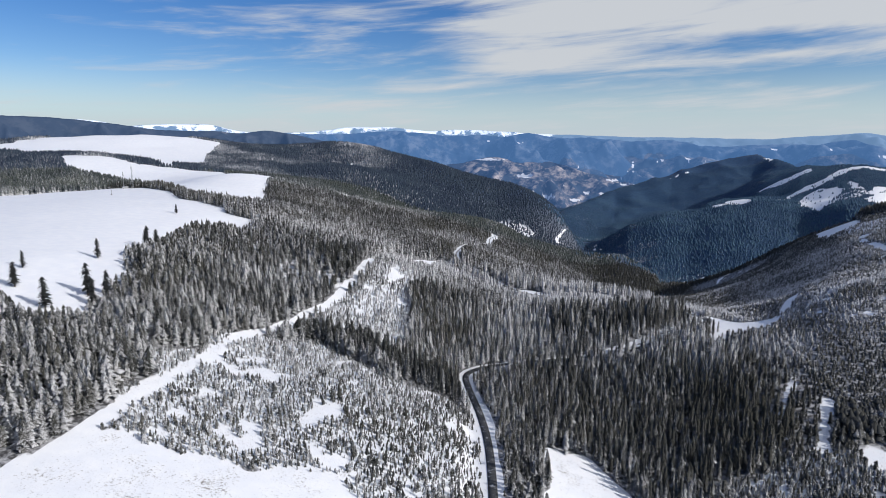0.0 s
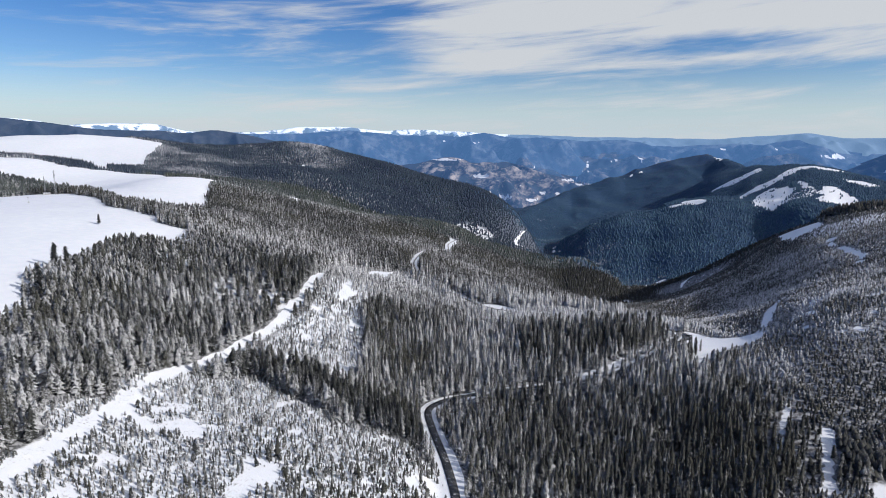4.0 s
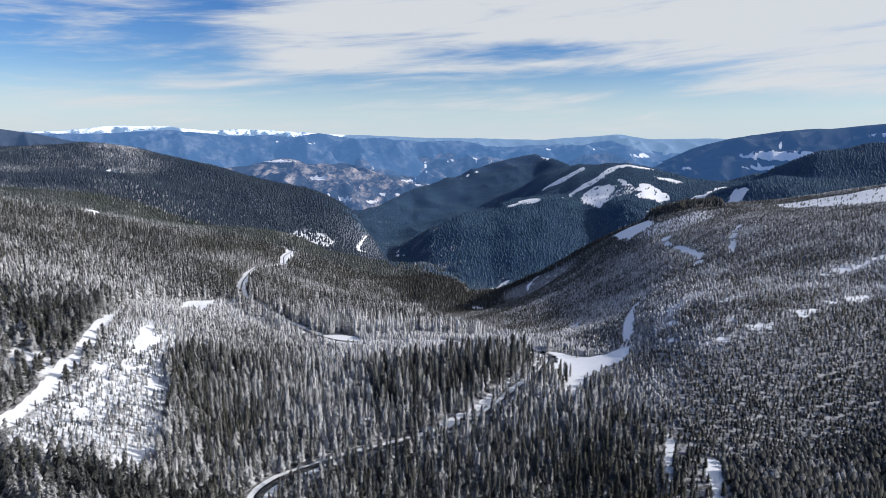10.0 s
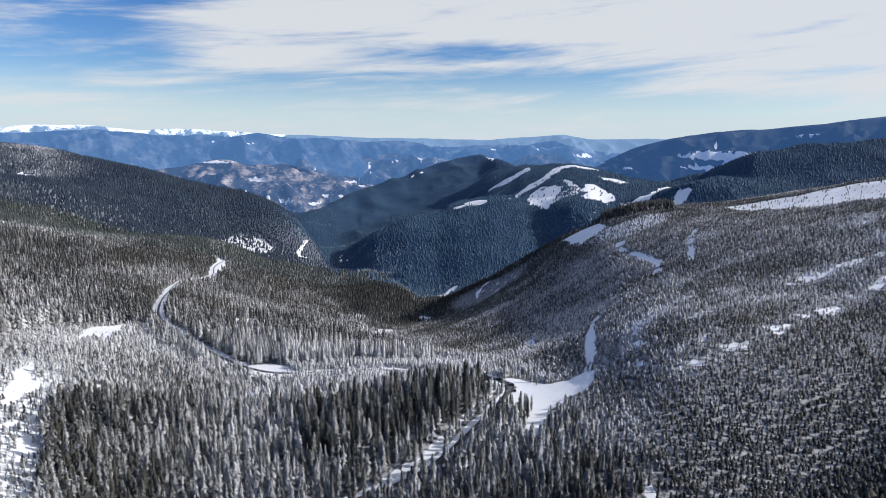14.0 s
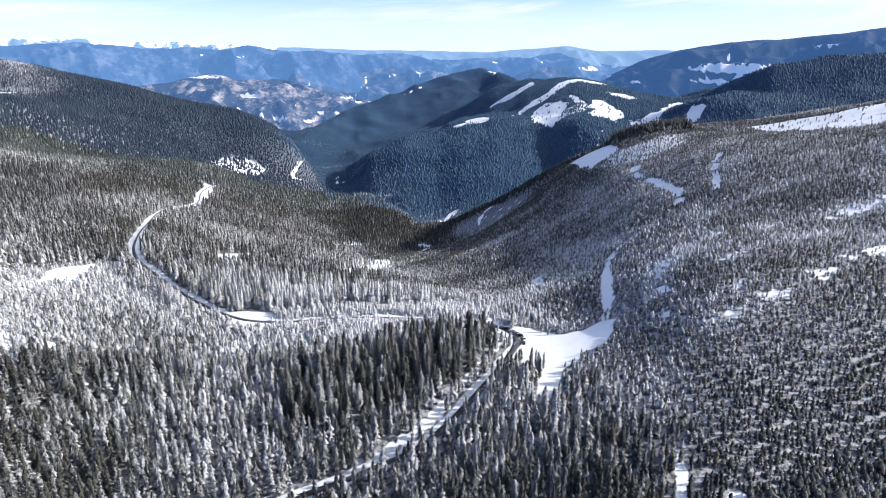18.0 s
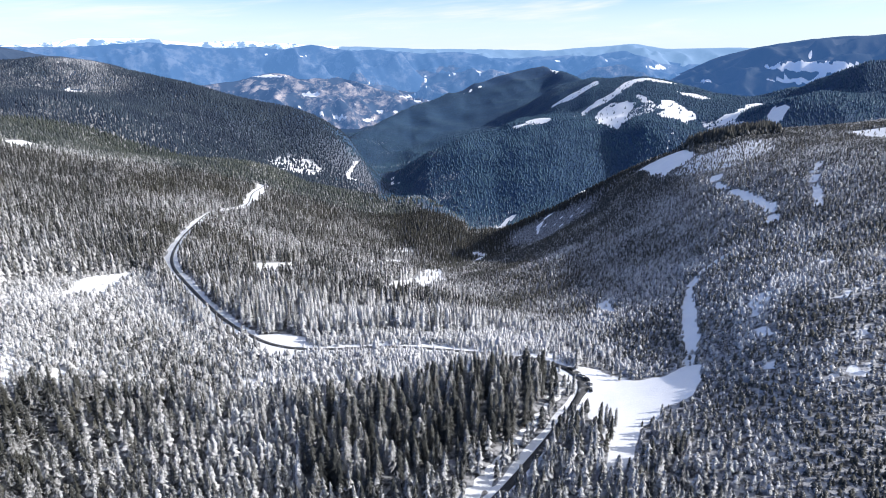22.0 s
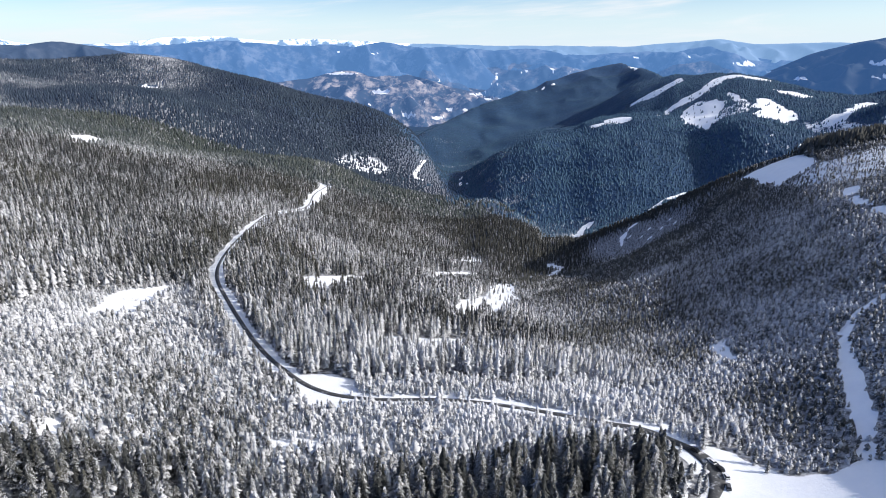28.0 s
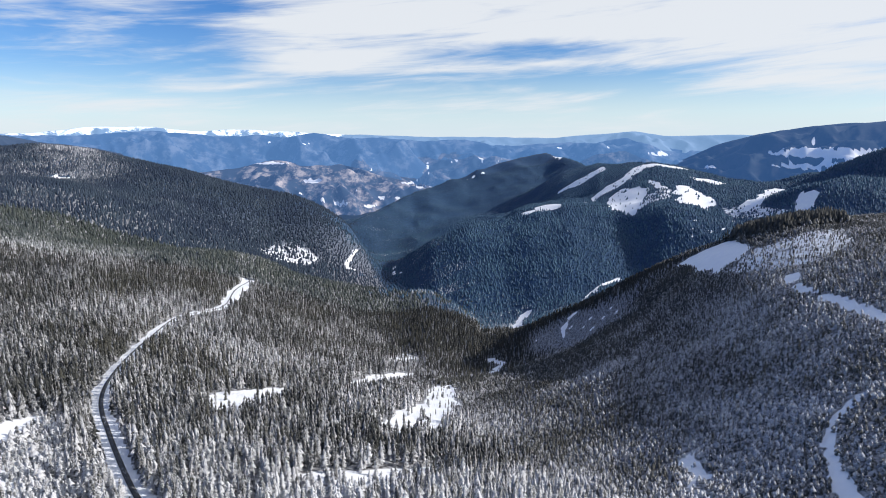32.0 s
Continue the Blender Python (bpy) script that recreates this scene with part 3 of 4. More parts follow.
def grid_mesh(name, verts, rows, cols, material, attrs=()):
    """One sheet over rows x cols of points."""
    me = bpy.data.meshes.new(name)
    i = (np.arange(rows - 1)[:, None] * cols + np.arange(cols - 1)[None]).ravel()
    quads = np.stack([i, i + 1, i + cols + 1, i + cols], 1)
    me.vertices.add(len(verts)), me.loops.add(quads.size), me.polygons.add(len(quads))
    me.vertices.foreach_set("co", np.asarray(verts, np.float32).ravel())
    me.loops.foreach_set("vertex_index", quads.ravel().astype(np.int32))
    me.polygons.foreach_set("loop_start", np.arange(0, quads.size, 4, dtype=np.int32))
    me.polygons.foreach_set("use_smooth", np.ones(len(quads), bool))
    for key, values in attrs:
        me.attributes.new(key, "FLOAT", "POINT").data.foreach_set("value", np.asarray(values, np.float32).ravel())
    me.update()
    me.materials.append(material)
    return new(name, me)


def make_ground():
    az = np.radians(np.r_[np.arange(-180, -78, 3.0), np.arange(-78, 78, 0.28), np.arange(78, 180.1, 3.0)])
    r = np.r_[0.5, 12.0, 24.0, 40.0 * 1.0098 ** np.arange(491)]
    x, y = CENTRE[0] + np.sin(az)[None] * r[:, None], CENTRE[1] + np.cos(az)[None] * r[:, None]
    z = built_ground(x, y)
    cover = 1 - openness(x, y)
    young = inside(x, y, YOUNG, 12)
    rough = {k: v for k, v in (FIELDS | THIN | GLADES).items() if k in ("east_cut", "near_meadow", "roadside_meadow", "houses_slope") or k.startswith("glade")}
    scrub = np.maximum(0.5 * young, 0.55 * inside(x, y, rough, 15))
    cover = cover * (1 - 0.7 * young)
    # beyond: how far the woods' colour turns haze blue, growing with distance
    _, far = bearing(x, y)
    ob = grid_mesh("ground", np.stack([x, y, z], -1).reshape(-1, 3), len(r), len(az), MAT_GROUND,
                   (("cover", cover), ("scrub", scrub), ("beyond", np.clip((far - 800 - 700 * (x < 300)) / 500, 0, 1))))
    return tagged(ob, "snow-covered mountain land with wooded slopes and valleys", "ground", kind="structure")


make_ground()


def make_road():
    """Asphalt between ploughed snow, following the ground's bed."""
    p, n = ROAD_LINE, len(ROAD_LINE)
    t = np.gradient(p, axis=0)
    t /= np.linalg.norm(t, axis=1)[:, None]
    side = np.stack([t[:, 1], -t[:, 0]], 1)
    bay = np.clip(1 - np.abs(np.hypot(p[:, 0] - 203, p[:, 1] - 534) - 4) / 16, 0, 1)[:, None] * 3.2
    across = [(-1.02, -0.12), (-1, 0.02), (0, 0.08), (1, 0.02), (1.02, -0.12)]
    # packed snow leaves less of the tarmac bare past the hairpin
    run = np.r_[0, np.cumsum(np.hypot(*np.diff(p, axis=0).T))]
    bend = run[np.argmin(np.hypot(p[:, 0] - 188, p[:, 1] - 563))]
    hairpin = run[np.argmin(np.hypot(p[:, 0] - 10, p[:, 1] - 443))]
    half = 2.3 - 0.6 * np.clip((run - hairpin) / 60, 0, 1) - 0.5 * np.clip((run - bend) / 40, 0, 1) - 0.5 * np.clip((p[:, 1] - 800) / 100, 0, 1)
    v = np.stack([np.c_[p + side * (s * half[:, None] + bay * (s > 0.5)), ROAD_LEVEL + h] for s, h in across], 1)
    ob = grid_mesh("road", v.reshape(-1, 3), n, len(across), MAT_ASPHALT)
    return tagged(ob, "winding dark asphalt road with snowy shoulders", "road", kind="structure")


make_road()

# ---- far mountains ----
FAR_SNOWS = [(-60, 0.8), (-37, 1.75), (-34.5, 1.55), (-32.9, 1.2), (-29.6, 1.35), (-26.1, 1.41), (-23.4, 0.8), (-20, 0.72), (-17, 0.88), (-13.4, 1.29), (-9.5, 1.35), (-5.9, 0.91), (-2, 1.14), (1.9, 0.97), (9, 0.6), (17.6, 0.43), (24.9, 0.29), (29.8, 0.65),
             (31.7, 0.8), (34.6, 0.36), (40.3, 0.42), (60, 0.6)]
BLUE_RANGE = [(-40, 0.4), (-22.3, 0.38), (-18.7, 0.59), (-9.1, 0.9), (-5, 0.7), (1.9, 0.5), (4, 0.75), (8, 0.4), (17.6, 0.1), (19.7, -0.3), (24.9, -0.2), (29.3, 0.12), (31.3, 0.12), (34.2, -0.7), (45, -1.0)]
MIDDLE_HILLS = [(-16, -2.0), (-11, -1.4), (-7, -1.2), (-3, -1.5), (1, -1.3), (4, -1.15), (8, -1.25), (12, -1.5), (15, -1.0), (18, -0.75), (20.5, -1.3), (24, -1.7), (28, -1.1), (31, -0.8), (34, -1.9), (40, -3.2)]
CASTLE_HILL = [(-9, -2.6), (-5, -2.4), (-2.7, -2.2), (-1.2, -1.75), (0.1, -1.45), (1.4, -1.6), (2.8, -2.0), (6, -1.8), (9, -2.5), (14.4, -3.6), (18, -4.5)]
EAST_RANGE = [(30, -3.5), (35, -1.8), (38.1, -0.36), (41.4, 0.49), (45.8, 1.11), (49.9, 1.4), (53, 1.67), (56, 2.17), (65, 2.8), (85, 2.0), (100, 1.0)]
WEST_RANGE = [(-100, 1.5), (-60, 2.2), (-40, 1.8), (-36, 1.59), (-33, 1.2), (-30.5, 0.9), (-25.7, 0.84), (-23.4, 0.71), (-21, 0.88), (-17, 0.26), (-12, -0.6), (-8, -1.5)]


def make_range(name, crest, dist, rough, material, label, meadows=(), snow_to=200):
    """A far mountain range: folds of ridges that climb from the lowland to a crest line."""
    c = np.array(crest, float)
    az = np.arange(c[0, 0], c[-1, 0], 0.13)
    el = np.interp(az, c[:, 0], c[:, 1])
    el = np.convolve(np.pad(el, 4, mode="edge"), np.ones(9) / 9, "valid")
    rows = 48
    s = np.linspace(0, 1, rows)[:, None]
    r = dist - 700 * s + 0 * az[None]
    x, y = CENTRE[0] + np.sin(np.radians(az)) * r, CENTRE[1] + np.cos(np.radians(az)) * r
    top = 203 + dist * np.tan(np.radians(el))
    tips = smooth_noise(az * 60, 0 * az + dist, 150, 20) * rough + smooth_noise(az * 60, 0 * az + dist, 55, 21) * rough * 0.5 + smooth_noise(az * 60, 0 * az + dist, 20, 22) * rough * 0.2
    folds = sum((0.5 - np.abs(smooth_noise(x + 0.4 * y, y * 1.3, w, k))) * h for w, h, k in ((330, 190, 23), (150, 85, 24), (60, 34, 25)))
    z = (top + tips)[None] * (1 - s) + s * -260 + folds * np.clip(s * 4, 0, 1) * np.clip((1 - s) * 5, 0, 1)
    z[1:] = np.minimum(z[1:], (top + tips)[None] - 3 * s[1:] * 10)
    back = np.stack([x[0] * 1.02, y[0] * 1.02, z[0] - 150], -1)[None]
    v = np.concatenate([back, np.stack([x, y, z], -1)])
    high = np.clip(1 - (top[None] - v[..., 2]) / 260, 0, 1)
    high = high * np.clip((snow_to - az[None]) / 3, 0, 1)
    # snowy meadows: bearing, rise, half widths
    rise = np.degrees(np.arctan2(v[..., 2] - 203, np.hypot(v[..., 0] - CENTRE[0], v[..., 1] - CENTRE[1])))
    rag = smooth_noise(v[..., 0], v[..., 2] * 3, 30, 27) * 0.45 + smooth_noise(v[..., 0], v[..., 2] * 4, 11, 28) * 0.35
    meadow = np.zeros(high.shape)
    for a0, e0, da, de in meadows:
        meadow = np.maximum(meadow, np.clip((0.95 + 0.25 * (da > 2) + (0.8 - 0.55 * (da > 2)) * rag - np.hypot((az[None] - a0) / da, (rise - e0 - 0.4 * rag * de) / de)) * 3, 0, 1))
    ob = grid_mesh(name, v.reshape(-1, 3), rows + 1, len(az), material, (("high", high), ("meadow", meadow)))
    return tagged(ob, label, "mountain range", kind="structure")


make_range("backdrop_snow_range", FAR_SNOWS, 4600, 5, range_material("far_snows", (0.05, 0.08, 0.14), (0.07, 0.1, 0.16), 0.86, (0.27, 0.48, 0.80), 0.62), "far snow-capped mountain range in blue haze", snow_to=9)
make_range("backdrop_blue_range", BLUE_RANGE, 4450, 12, range_material("haze_blue_woods", (0.010, 0.025, 0.055), (0.075, 0.09, 0.12), 1.22, (0.125, 0.30, 0.66), 0.62), "blue wooded mountains in haze",
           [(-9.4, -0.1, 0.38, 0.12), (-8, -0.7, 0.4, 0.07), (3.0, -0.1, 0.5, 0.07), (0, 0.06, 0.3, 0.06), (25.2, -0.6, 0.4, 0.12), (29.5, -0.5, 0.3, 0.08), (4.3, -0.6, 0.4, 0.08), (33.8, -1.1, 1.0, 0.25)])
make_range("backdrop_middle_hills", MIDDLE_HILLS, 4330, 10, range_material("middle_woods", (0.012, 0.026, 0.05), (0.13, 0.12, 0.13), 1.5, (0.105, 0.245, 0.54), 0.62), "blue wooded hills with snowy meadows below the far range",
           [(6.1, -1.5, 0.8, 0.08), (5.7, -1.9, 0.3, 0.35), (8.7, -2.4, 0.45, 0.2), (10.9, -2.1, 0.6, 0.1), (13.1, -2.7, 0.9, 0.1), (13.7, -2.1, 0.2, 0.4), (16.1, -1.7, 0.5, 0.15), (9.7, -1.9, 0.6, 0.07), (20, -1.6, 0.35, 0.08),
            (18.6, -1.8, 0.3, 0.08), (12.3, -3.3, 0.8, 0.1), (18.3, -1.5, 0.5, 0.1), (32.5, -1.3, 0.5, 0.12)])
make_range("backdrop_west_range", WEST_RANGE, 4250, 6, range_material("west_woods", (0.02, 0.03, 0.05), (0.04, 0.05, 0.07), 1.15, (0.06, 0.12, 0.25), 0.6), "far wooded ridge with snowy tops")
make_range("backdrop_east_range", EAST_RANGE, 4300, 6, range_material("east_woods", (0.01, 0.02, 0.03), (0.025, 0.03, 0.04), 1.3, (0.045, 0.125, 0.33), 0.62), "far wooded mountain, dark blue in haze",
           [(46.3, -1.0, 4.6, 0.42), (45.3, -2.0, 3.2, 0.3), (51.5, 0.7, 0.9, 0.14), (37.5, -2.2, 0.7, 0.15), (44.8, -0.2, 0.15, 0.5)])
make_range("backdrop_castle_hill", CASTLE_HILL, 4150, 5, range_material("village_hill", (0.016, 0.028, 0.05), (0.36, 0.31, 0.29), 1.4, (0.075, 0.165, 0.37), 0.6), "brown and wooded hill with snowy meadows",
           [(0.45, -1.75, 1.75, 0.13), (-0.45, -1.35, 0.32, 0.25), (3.5, -3.3, 0.9, 0.25), (5.8, -5.4, 0.9, 0.3), (2.6, -4.4, 0.3, 0.14), (9.7, -4.9, 0.6, 0.18), (4.7, -5.0, 0.7, 0.2), (14.0, -3.95, 1.9, 0.12), (12.2, -3.6, 0.8, 0.1),
            (11, -4.9, 0.5, 0.18), (7.6, -4.2, 0.5, 0.15), (8.6, -5.6, 0.6, 0.2)])


# ---- woods ----
def spruce_shape(tiers, points, seed, lean=1.0, gap=(0.35, 0.6)):
    """A spruce 1 m high: drooping tiers of uneven branches round a stem. Corners, triangles."""
    rng = np.random.RandomState(seed)
    v, f = [], []
    blunt = rng.uniform(0.30, 0.5)
    bow = rng.uniform(-0.015, 0.015, 2)
    for k in range(tiers):
        s = k / tiers
        top, low = 1.0 - 0.93 * s + 0.03, 1.0 - 0.93 * (k + 1.3) / (tiers + 0.3)
        wide = 0.150 * ((k + 0.8) / tiers) ** blunt * lean * rng.uniform(0.8, 1.2) * (0.82 if k == tiers - 1 else 1.0)
        base = len(v)
        ox, oy = rng.uniform(-0.014, 0.014, 2) + bow * s
        v.append((ox, oy, min(top, 1.0)))
        turn = rng.uniform(0, 6.3)
        for i in range(points):
            a = turn + i * 2 * math.pi / points + rng.uniform(-0.16, 0.16)
            far = wide * (rng.uniform(0.8, 1.2) if i % 2 == 0 else rng.uniform(*gap))
            v.append((ox + math.cos(a) * far, oy + math.sin(a) * far, low + (0.0 if i % 2 == 0 else 0.045) + rng.uniform(-0.02, 0.02)))
        for i in range(points):
            f.append((base, base + 1 + i, base + 1 + (i + 1) % points))
    return np.array(v), np.array(f)


def far_shape(seed, cones=((1.0, 0.45, 0.13), (0.66, 0.02, 0.19)), sides=5):
    """A spruce 1 m high for the far woods: ragged cones."""
    rng = np.random.RandomState(seed)
    v, f = [], []
    for top, low, wide in cones:
        b = len(v)
        v.append((0, 0, top))
        step = 2 * math.pi / sides
        v += [(math.cos(i * step + seed) * wide * rng.uniform(0.7, 1.3), math.sin(i * step + seed) * wide * rng.uniform(0.8, 1.2), low + rng.uniform(-0.05, 0.05)) for i in range(sides)]
        f += [(b, b + 1 + i, b + 1 + (i + 1) % sides) for i in range(sides)]
    return np.array(v), np.array(f)


def tri_mesh(name, verts, tris, material, attrs=()):
    me = bpy.data.meshes.new(name)
    me.vertices.add(len(verts)), me.loops.add(tris.size), me.polygons.add(len(tris))
    me.vertices.foreach_set("co", np.asarray(verts, np.float32).ravel())
    me.loops.foreach_set("vertex_index", tris.ravel().astype(np.int32))
    me.polygons.foreach_set("loop_start", np.arange(0, tris.size, 3, dtype=np.int32))
    for key, values in attrs:
        me.attributes.new(key, "FLOAT", "POINT").data.foreach_set("value", np.asarray(values, np.float32).ravel())
    me.update()
    me.materials.append(material)
    return me


def stand(name, shapes, x, y, z, high, wide, frost, tone, material, tips=0.2):
    """Many trees joined into one mesh; each takes one of the shapes, at random."""
    rng = np.random.RandomState(len(x))
    pick, turn = rng.randint(0, len(shapes), len(x)), rng.uniform(0, 6.3, len(x))
    vs, fs, fr, to, base = [], [], [], [], 0
    for k, (sv, sf) in enumerate(shapes):
        m = pick == k
        if not m.any():
            continue
        c, s = np.cos(turn[m])[:, None], np.sin(turn[m])[:, None]
        h, w = high[m][:, None], (high[m] * wide[m])[:, None]
        px = x[m][:, None] + (sv[:, 0] * c - sv[:, 1] * s) * w
        py = y[m][:, None] + (sv[:, 0] * s + sv[:, 1] * c) * w
        pz = z[m][:, None] + sv[:, 2] * h
        vs.append(np.stack([px, py, pz], -1).reshape(-1, 3))
        fs.append((sf[None] + (base + np.arange(m.sum()) * len(sv))[:, None, None]).reshape(-1, 3))
        fr.append((frost[m][:, None] + tips * (np.hypot(sv[:, 0], sv[:, 1]) / 0.15 - 0.7)[None]).ravel()), to.append(np.repeat(tone[m], len(sv)))
        base += m.sum() * len(sv)
    return new(name, tri_mesh(name, np.vstack(vs), np.vstack(fs), material, (("frost", np.concatenate(fr)), ("tone", np.concatenate(to)))))


FROSTY = {k: YOUNG[k] for k in ("brush_up", "valley_band", "west_band", "south_slope")}
BOWL = {"bowl": [(-160, 600), (-120, 800), (20, 720), (150, 690), (260, 690), (330, 640), (235, 550), (20, 560)]}
GROVE = {"grove": [(60, 482), (92, 480), (128, 485), (150, 496), (172, 516), (182, 538), (160, 545), (110, 540), (60, 538)]}


FORK = {"fork": [(370, 1060), (400, 1150), (475, 1165), (480, 1030), (450, 960), (380, 990)], "gully": [(400, 1200), (425, 1320), (500, 1390), (500, 1340), (440, 1210)]}
# Outlines of darker stands, whose trees hold less snow.
DARK_STANDS = {"row": [(-138, 416), (-128, 444), (-62, 420), (-22, 410), (-12, 384), (-52, 386), (-105, 414)], "band_clump": [(-232, 1545), (-255, 1610), (-215, 1680), (-195, 1640)], "clump": [(600, 1015), (575, 962), (590, 935), (660, 905), (690, 960), (650, 1020)]}


def frost_of(x, y):
    """How much snow the trees hold: most in the damp bowl, least on the far slopes."""
    f = 0.43 + 0.07 * smooth_noise(x, y, 110, 31) + 0.06 * smooth_noise(x, y, 35, 32)
    _, r = bearing(x, y)
    f -= 0.13 * np.clip((r - 750) / 800, 0, 1)
    f += 0.05 * np.clip((x - 150) / 60, 0, 1) * np.clip((1100 - y) / 300, 0, 1) * np.clip((y - 400) / 60, 0, 1)
    f -= 0.02 * np.clip((x - 220) / 40, 0, 1) * np.clip((y - 540) / 80, 0, 1)
    f -= 0.06 * np.clip((x - 220) / 40, 0, 1) * np.clip((570 - y) / 80, 0, 1)
    f += 0.06 * np.clip((y - 425) / 15, 0, 1) * np.clip((560 - y) / 30, 0, 1) * np.clip((70 - x) / 20, 0, 1) * np.clip((x + 110) / 20, 0, 1)
    f += 0.055 * np.clip((y - 620) / 60, 0, 1) * np.clip((1500 - y) / 300, 0, 1) * np.clip((260 - x) / 60, 0, 1)
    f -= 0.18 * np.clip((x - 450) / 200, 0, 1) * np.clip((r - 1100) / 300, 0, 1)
    f += 0.13 * np.clip((-300 - x) / 200, 0, 1) * np.clip((y - 1300) / 200, 0, 1) * (0.6 + smooth_noise(x * 0.8 + y * 0.5, y * 0.4, 90, 35))
    f -= 0.03 * np.clip((y - 980) / 100, 0, 1) * np.clip((x - 40) / 80, 0, 1) * np.clip((400 - x) / 60, 0, 1)
    # less snow on the left hill's right flank, standing in for its shade
    f -= 0.13 * np.clip((x + 380) / 250, 0, 1) * np.clip((y - 1450) / 200, 0, 1) * np.clip((400 - x) / 100, 0, 1)
    f += 0.10 * np.clip((x - 40) / 40, 0, 1) * np.clip((240 - x) / 40, 0, 1) * np.clip((y - 540) / 15, 0, 1) * np.clip((700 - y) / 60, 0, 1)
    f -= 0.15 * inside(x, y, DARK_STANDS, 10)
    f -= 0.06 * np.clip((440 - y) / 60, 0, 1) * np.clip((x - 120) / 60, 0, 1)
    slope = np.clip((x - 190) / 60, 0, 1)
    f += slope * (-0.03 + 0.07 * smooth_noise(x * 0.35, y + 0.15 * x, 26, 33) + 0.05 * smooth_noise(x * 0.5, y + 0.15 * x, 9, 34))
    for line, half in BANDS:
        d, _ = line_distance(x, y, line)
        f += 0.16 * np.clip(1 - d / (2.2 * half), 0, 1)
    f += (0.09 - 0.07 * np.clip((y - 480) / 80, 0, 1)) * np.clip((-40 - x) / 80, 0, 1) * np.clip((900 - y) / 300, 0, 1)
    f += 0.15 * np.clip((y - 400) / 40, 0, 1) * np.clip((x - 90) / 40, 0, 1) * np.clip((250 - x) / 50, 0, 1) * np.clip((520 - y) / 60, 0, 1)
    return f + 0.07 * inside(x, y, FROSTY, 12) + 0.065 * inside(x, y, BOWL, 60)


def tallness(x, y):
    """Mean height of the woods."""
    h = np.full(np.shape(x), 14.5)
    h += 1.0 * np.clip((-40 - x) / 60, 0, 1) * np.clip((760 - y) / 100, 0, 1)
    h -= 10.3 * np.clip((x - 175) / 60, 0, 1) * np.clip((y - 330) / 60, 0, 1) * np.clip((1150 - y) / 300, 0, 1)
    h = np.where(h < 7, h * 0.85, h)
    h = np.maximum(h - 4.5 * np.clip((y - 750) / 300, 0, 1), 3.6)
    h = h - 4.0 * np.clip((y - 1350) / 300, 0, 1) * np.clip((x - 200) / 200, 0, 1) * (h > 7)
    # trees below a road or a clearing are younger than the rest
    r = np.hypot(x - 55, y - 280) + 1
    u, v = (x - 55) / r, (y - 280) / r
    near = np.clip((1400 - y) / 300, 0, 1)
    edge = np.maximum(openness(x + 10 * u, y + 10 * v), 0.85 * openness(x + 24 * u, y + 24 * v)) * near
    edge = edge * (1 - 0.5 * ((x > 22) & (x < 180) & (y > 420) & (y < 505)))
    h = h * (1 - 0.55 * edge) + 1.5 * edge
    h = h * (1 - 0.6 * inside(x, y, FORK, 30))
    h = h + 12.0 * inside(x, y, {"clump": DARK_STANDS["clump"]}, 12)
    return h * (1 + 0.12 * smooth_noise(x, y, 60, 41))


def scatter(step, lo, hi, seed, behind=False):
    """Places for trees on a loose grid, within that range of distances from the flight."""
    rng = np.random.RandomState(seed)
    gx, gy = np.meshgrid(np.arange(-1500, 2700, step), np.arange(-320, 3500, step))
    x, y = (gx + rng.uniform(-0.48, 0.48, gx.shape) * step).ravel(), (gy + rng.uniform(-0.48, 0.48, gy.shape) * step).ravel()
    az = np.degrees(np.arctan2(x, y))
    along = np.clip((x * 78 + y * 400) / (78 ** 2 + 400 ** 2), 0, 1)
    d = np.hypot(x - 78 * along, y - 400 * along)
    view = np.degrees(np.arctan2(x - 40, y - 150))
    seen = (az > -45) & (view < 64) & (np.hypot(x, y) > 190) & (y > 60)
    m = (d >= lo) & (d < hi) & (seen if not behind else ~seen)
    x, y = x[m], y[m]
    keep = rng.uniform(0, 1, len(x)) > openness(x, y) * 1.02
    x, y = x[keep], y[keep]
    return x, y, inside(x, y, YOUNG, 8), rng


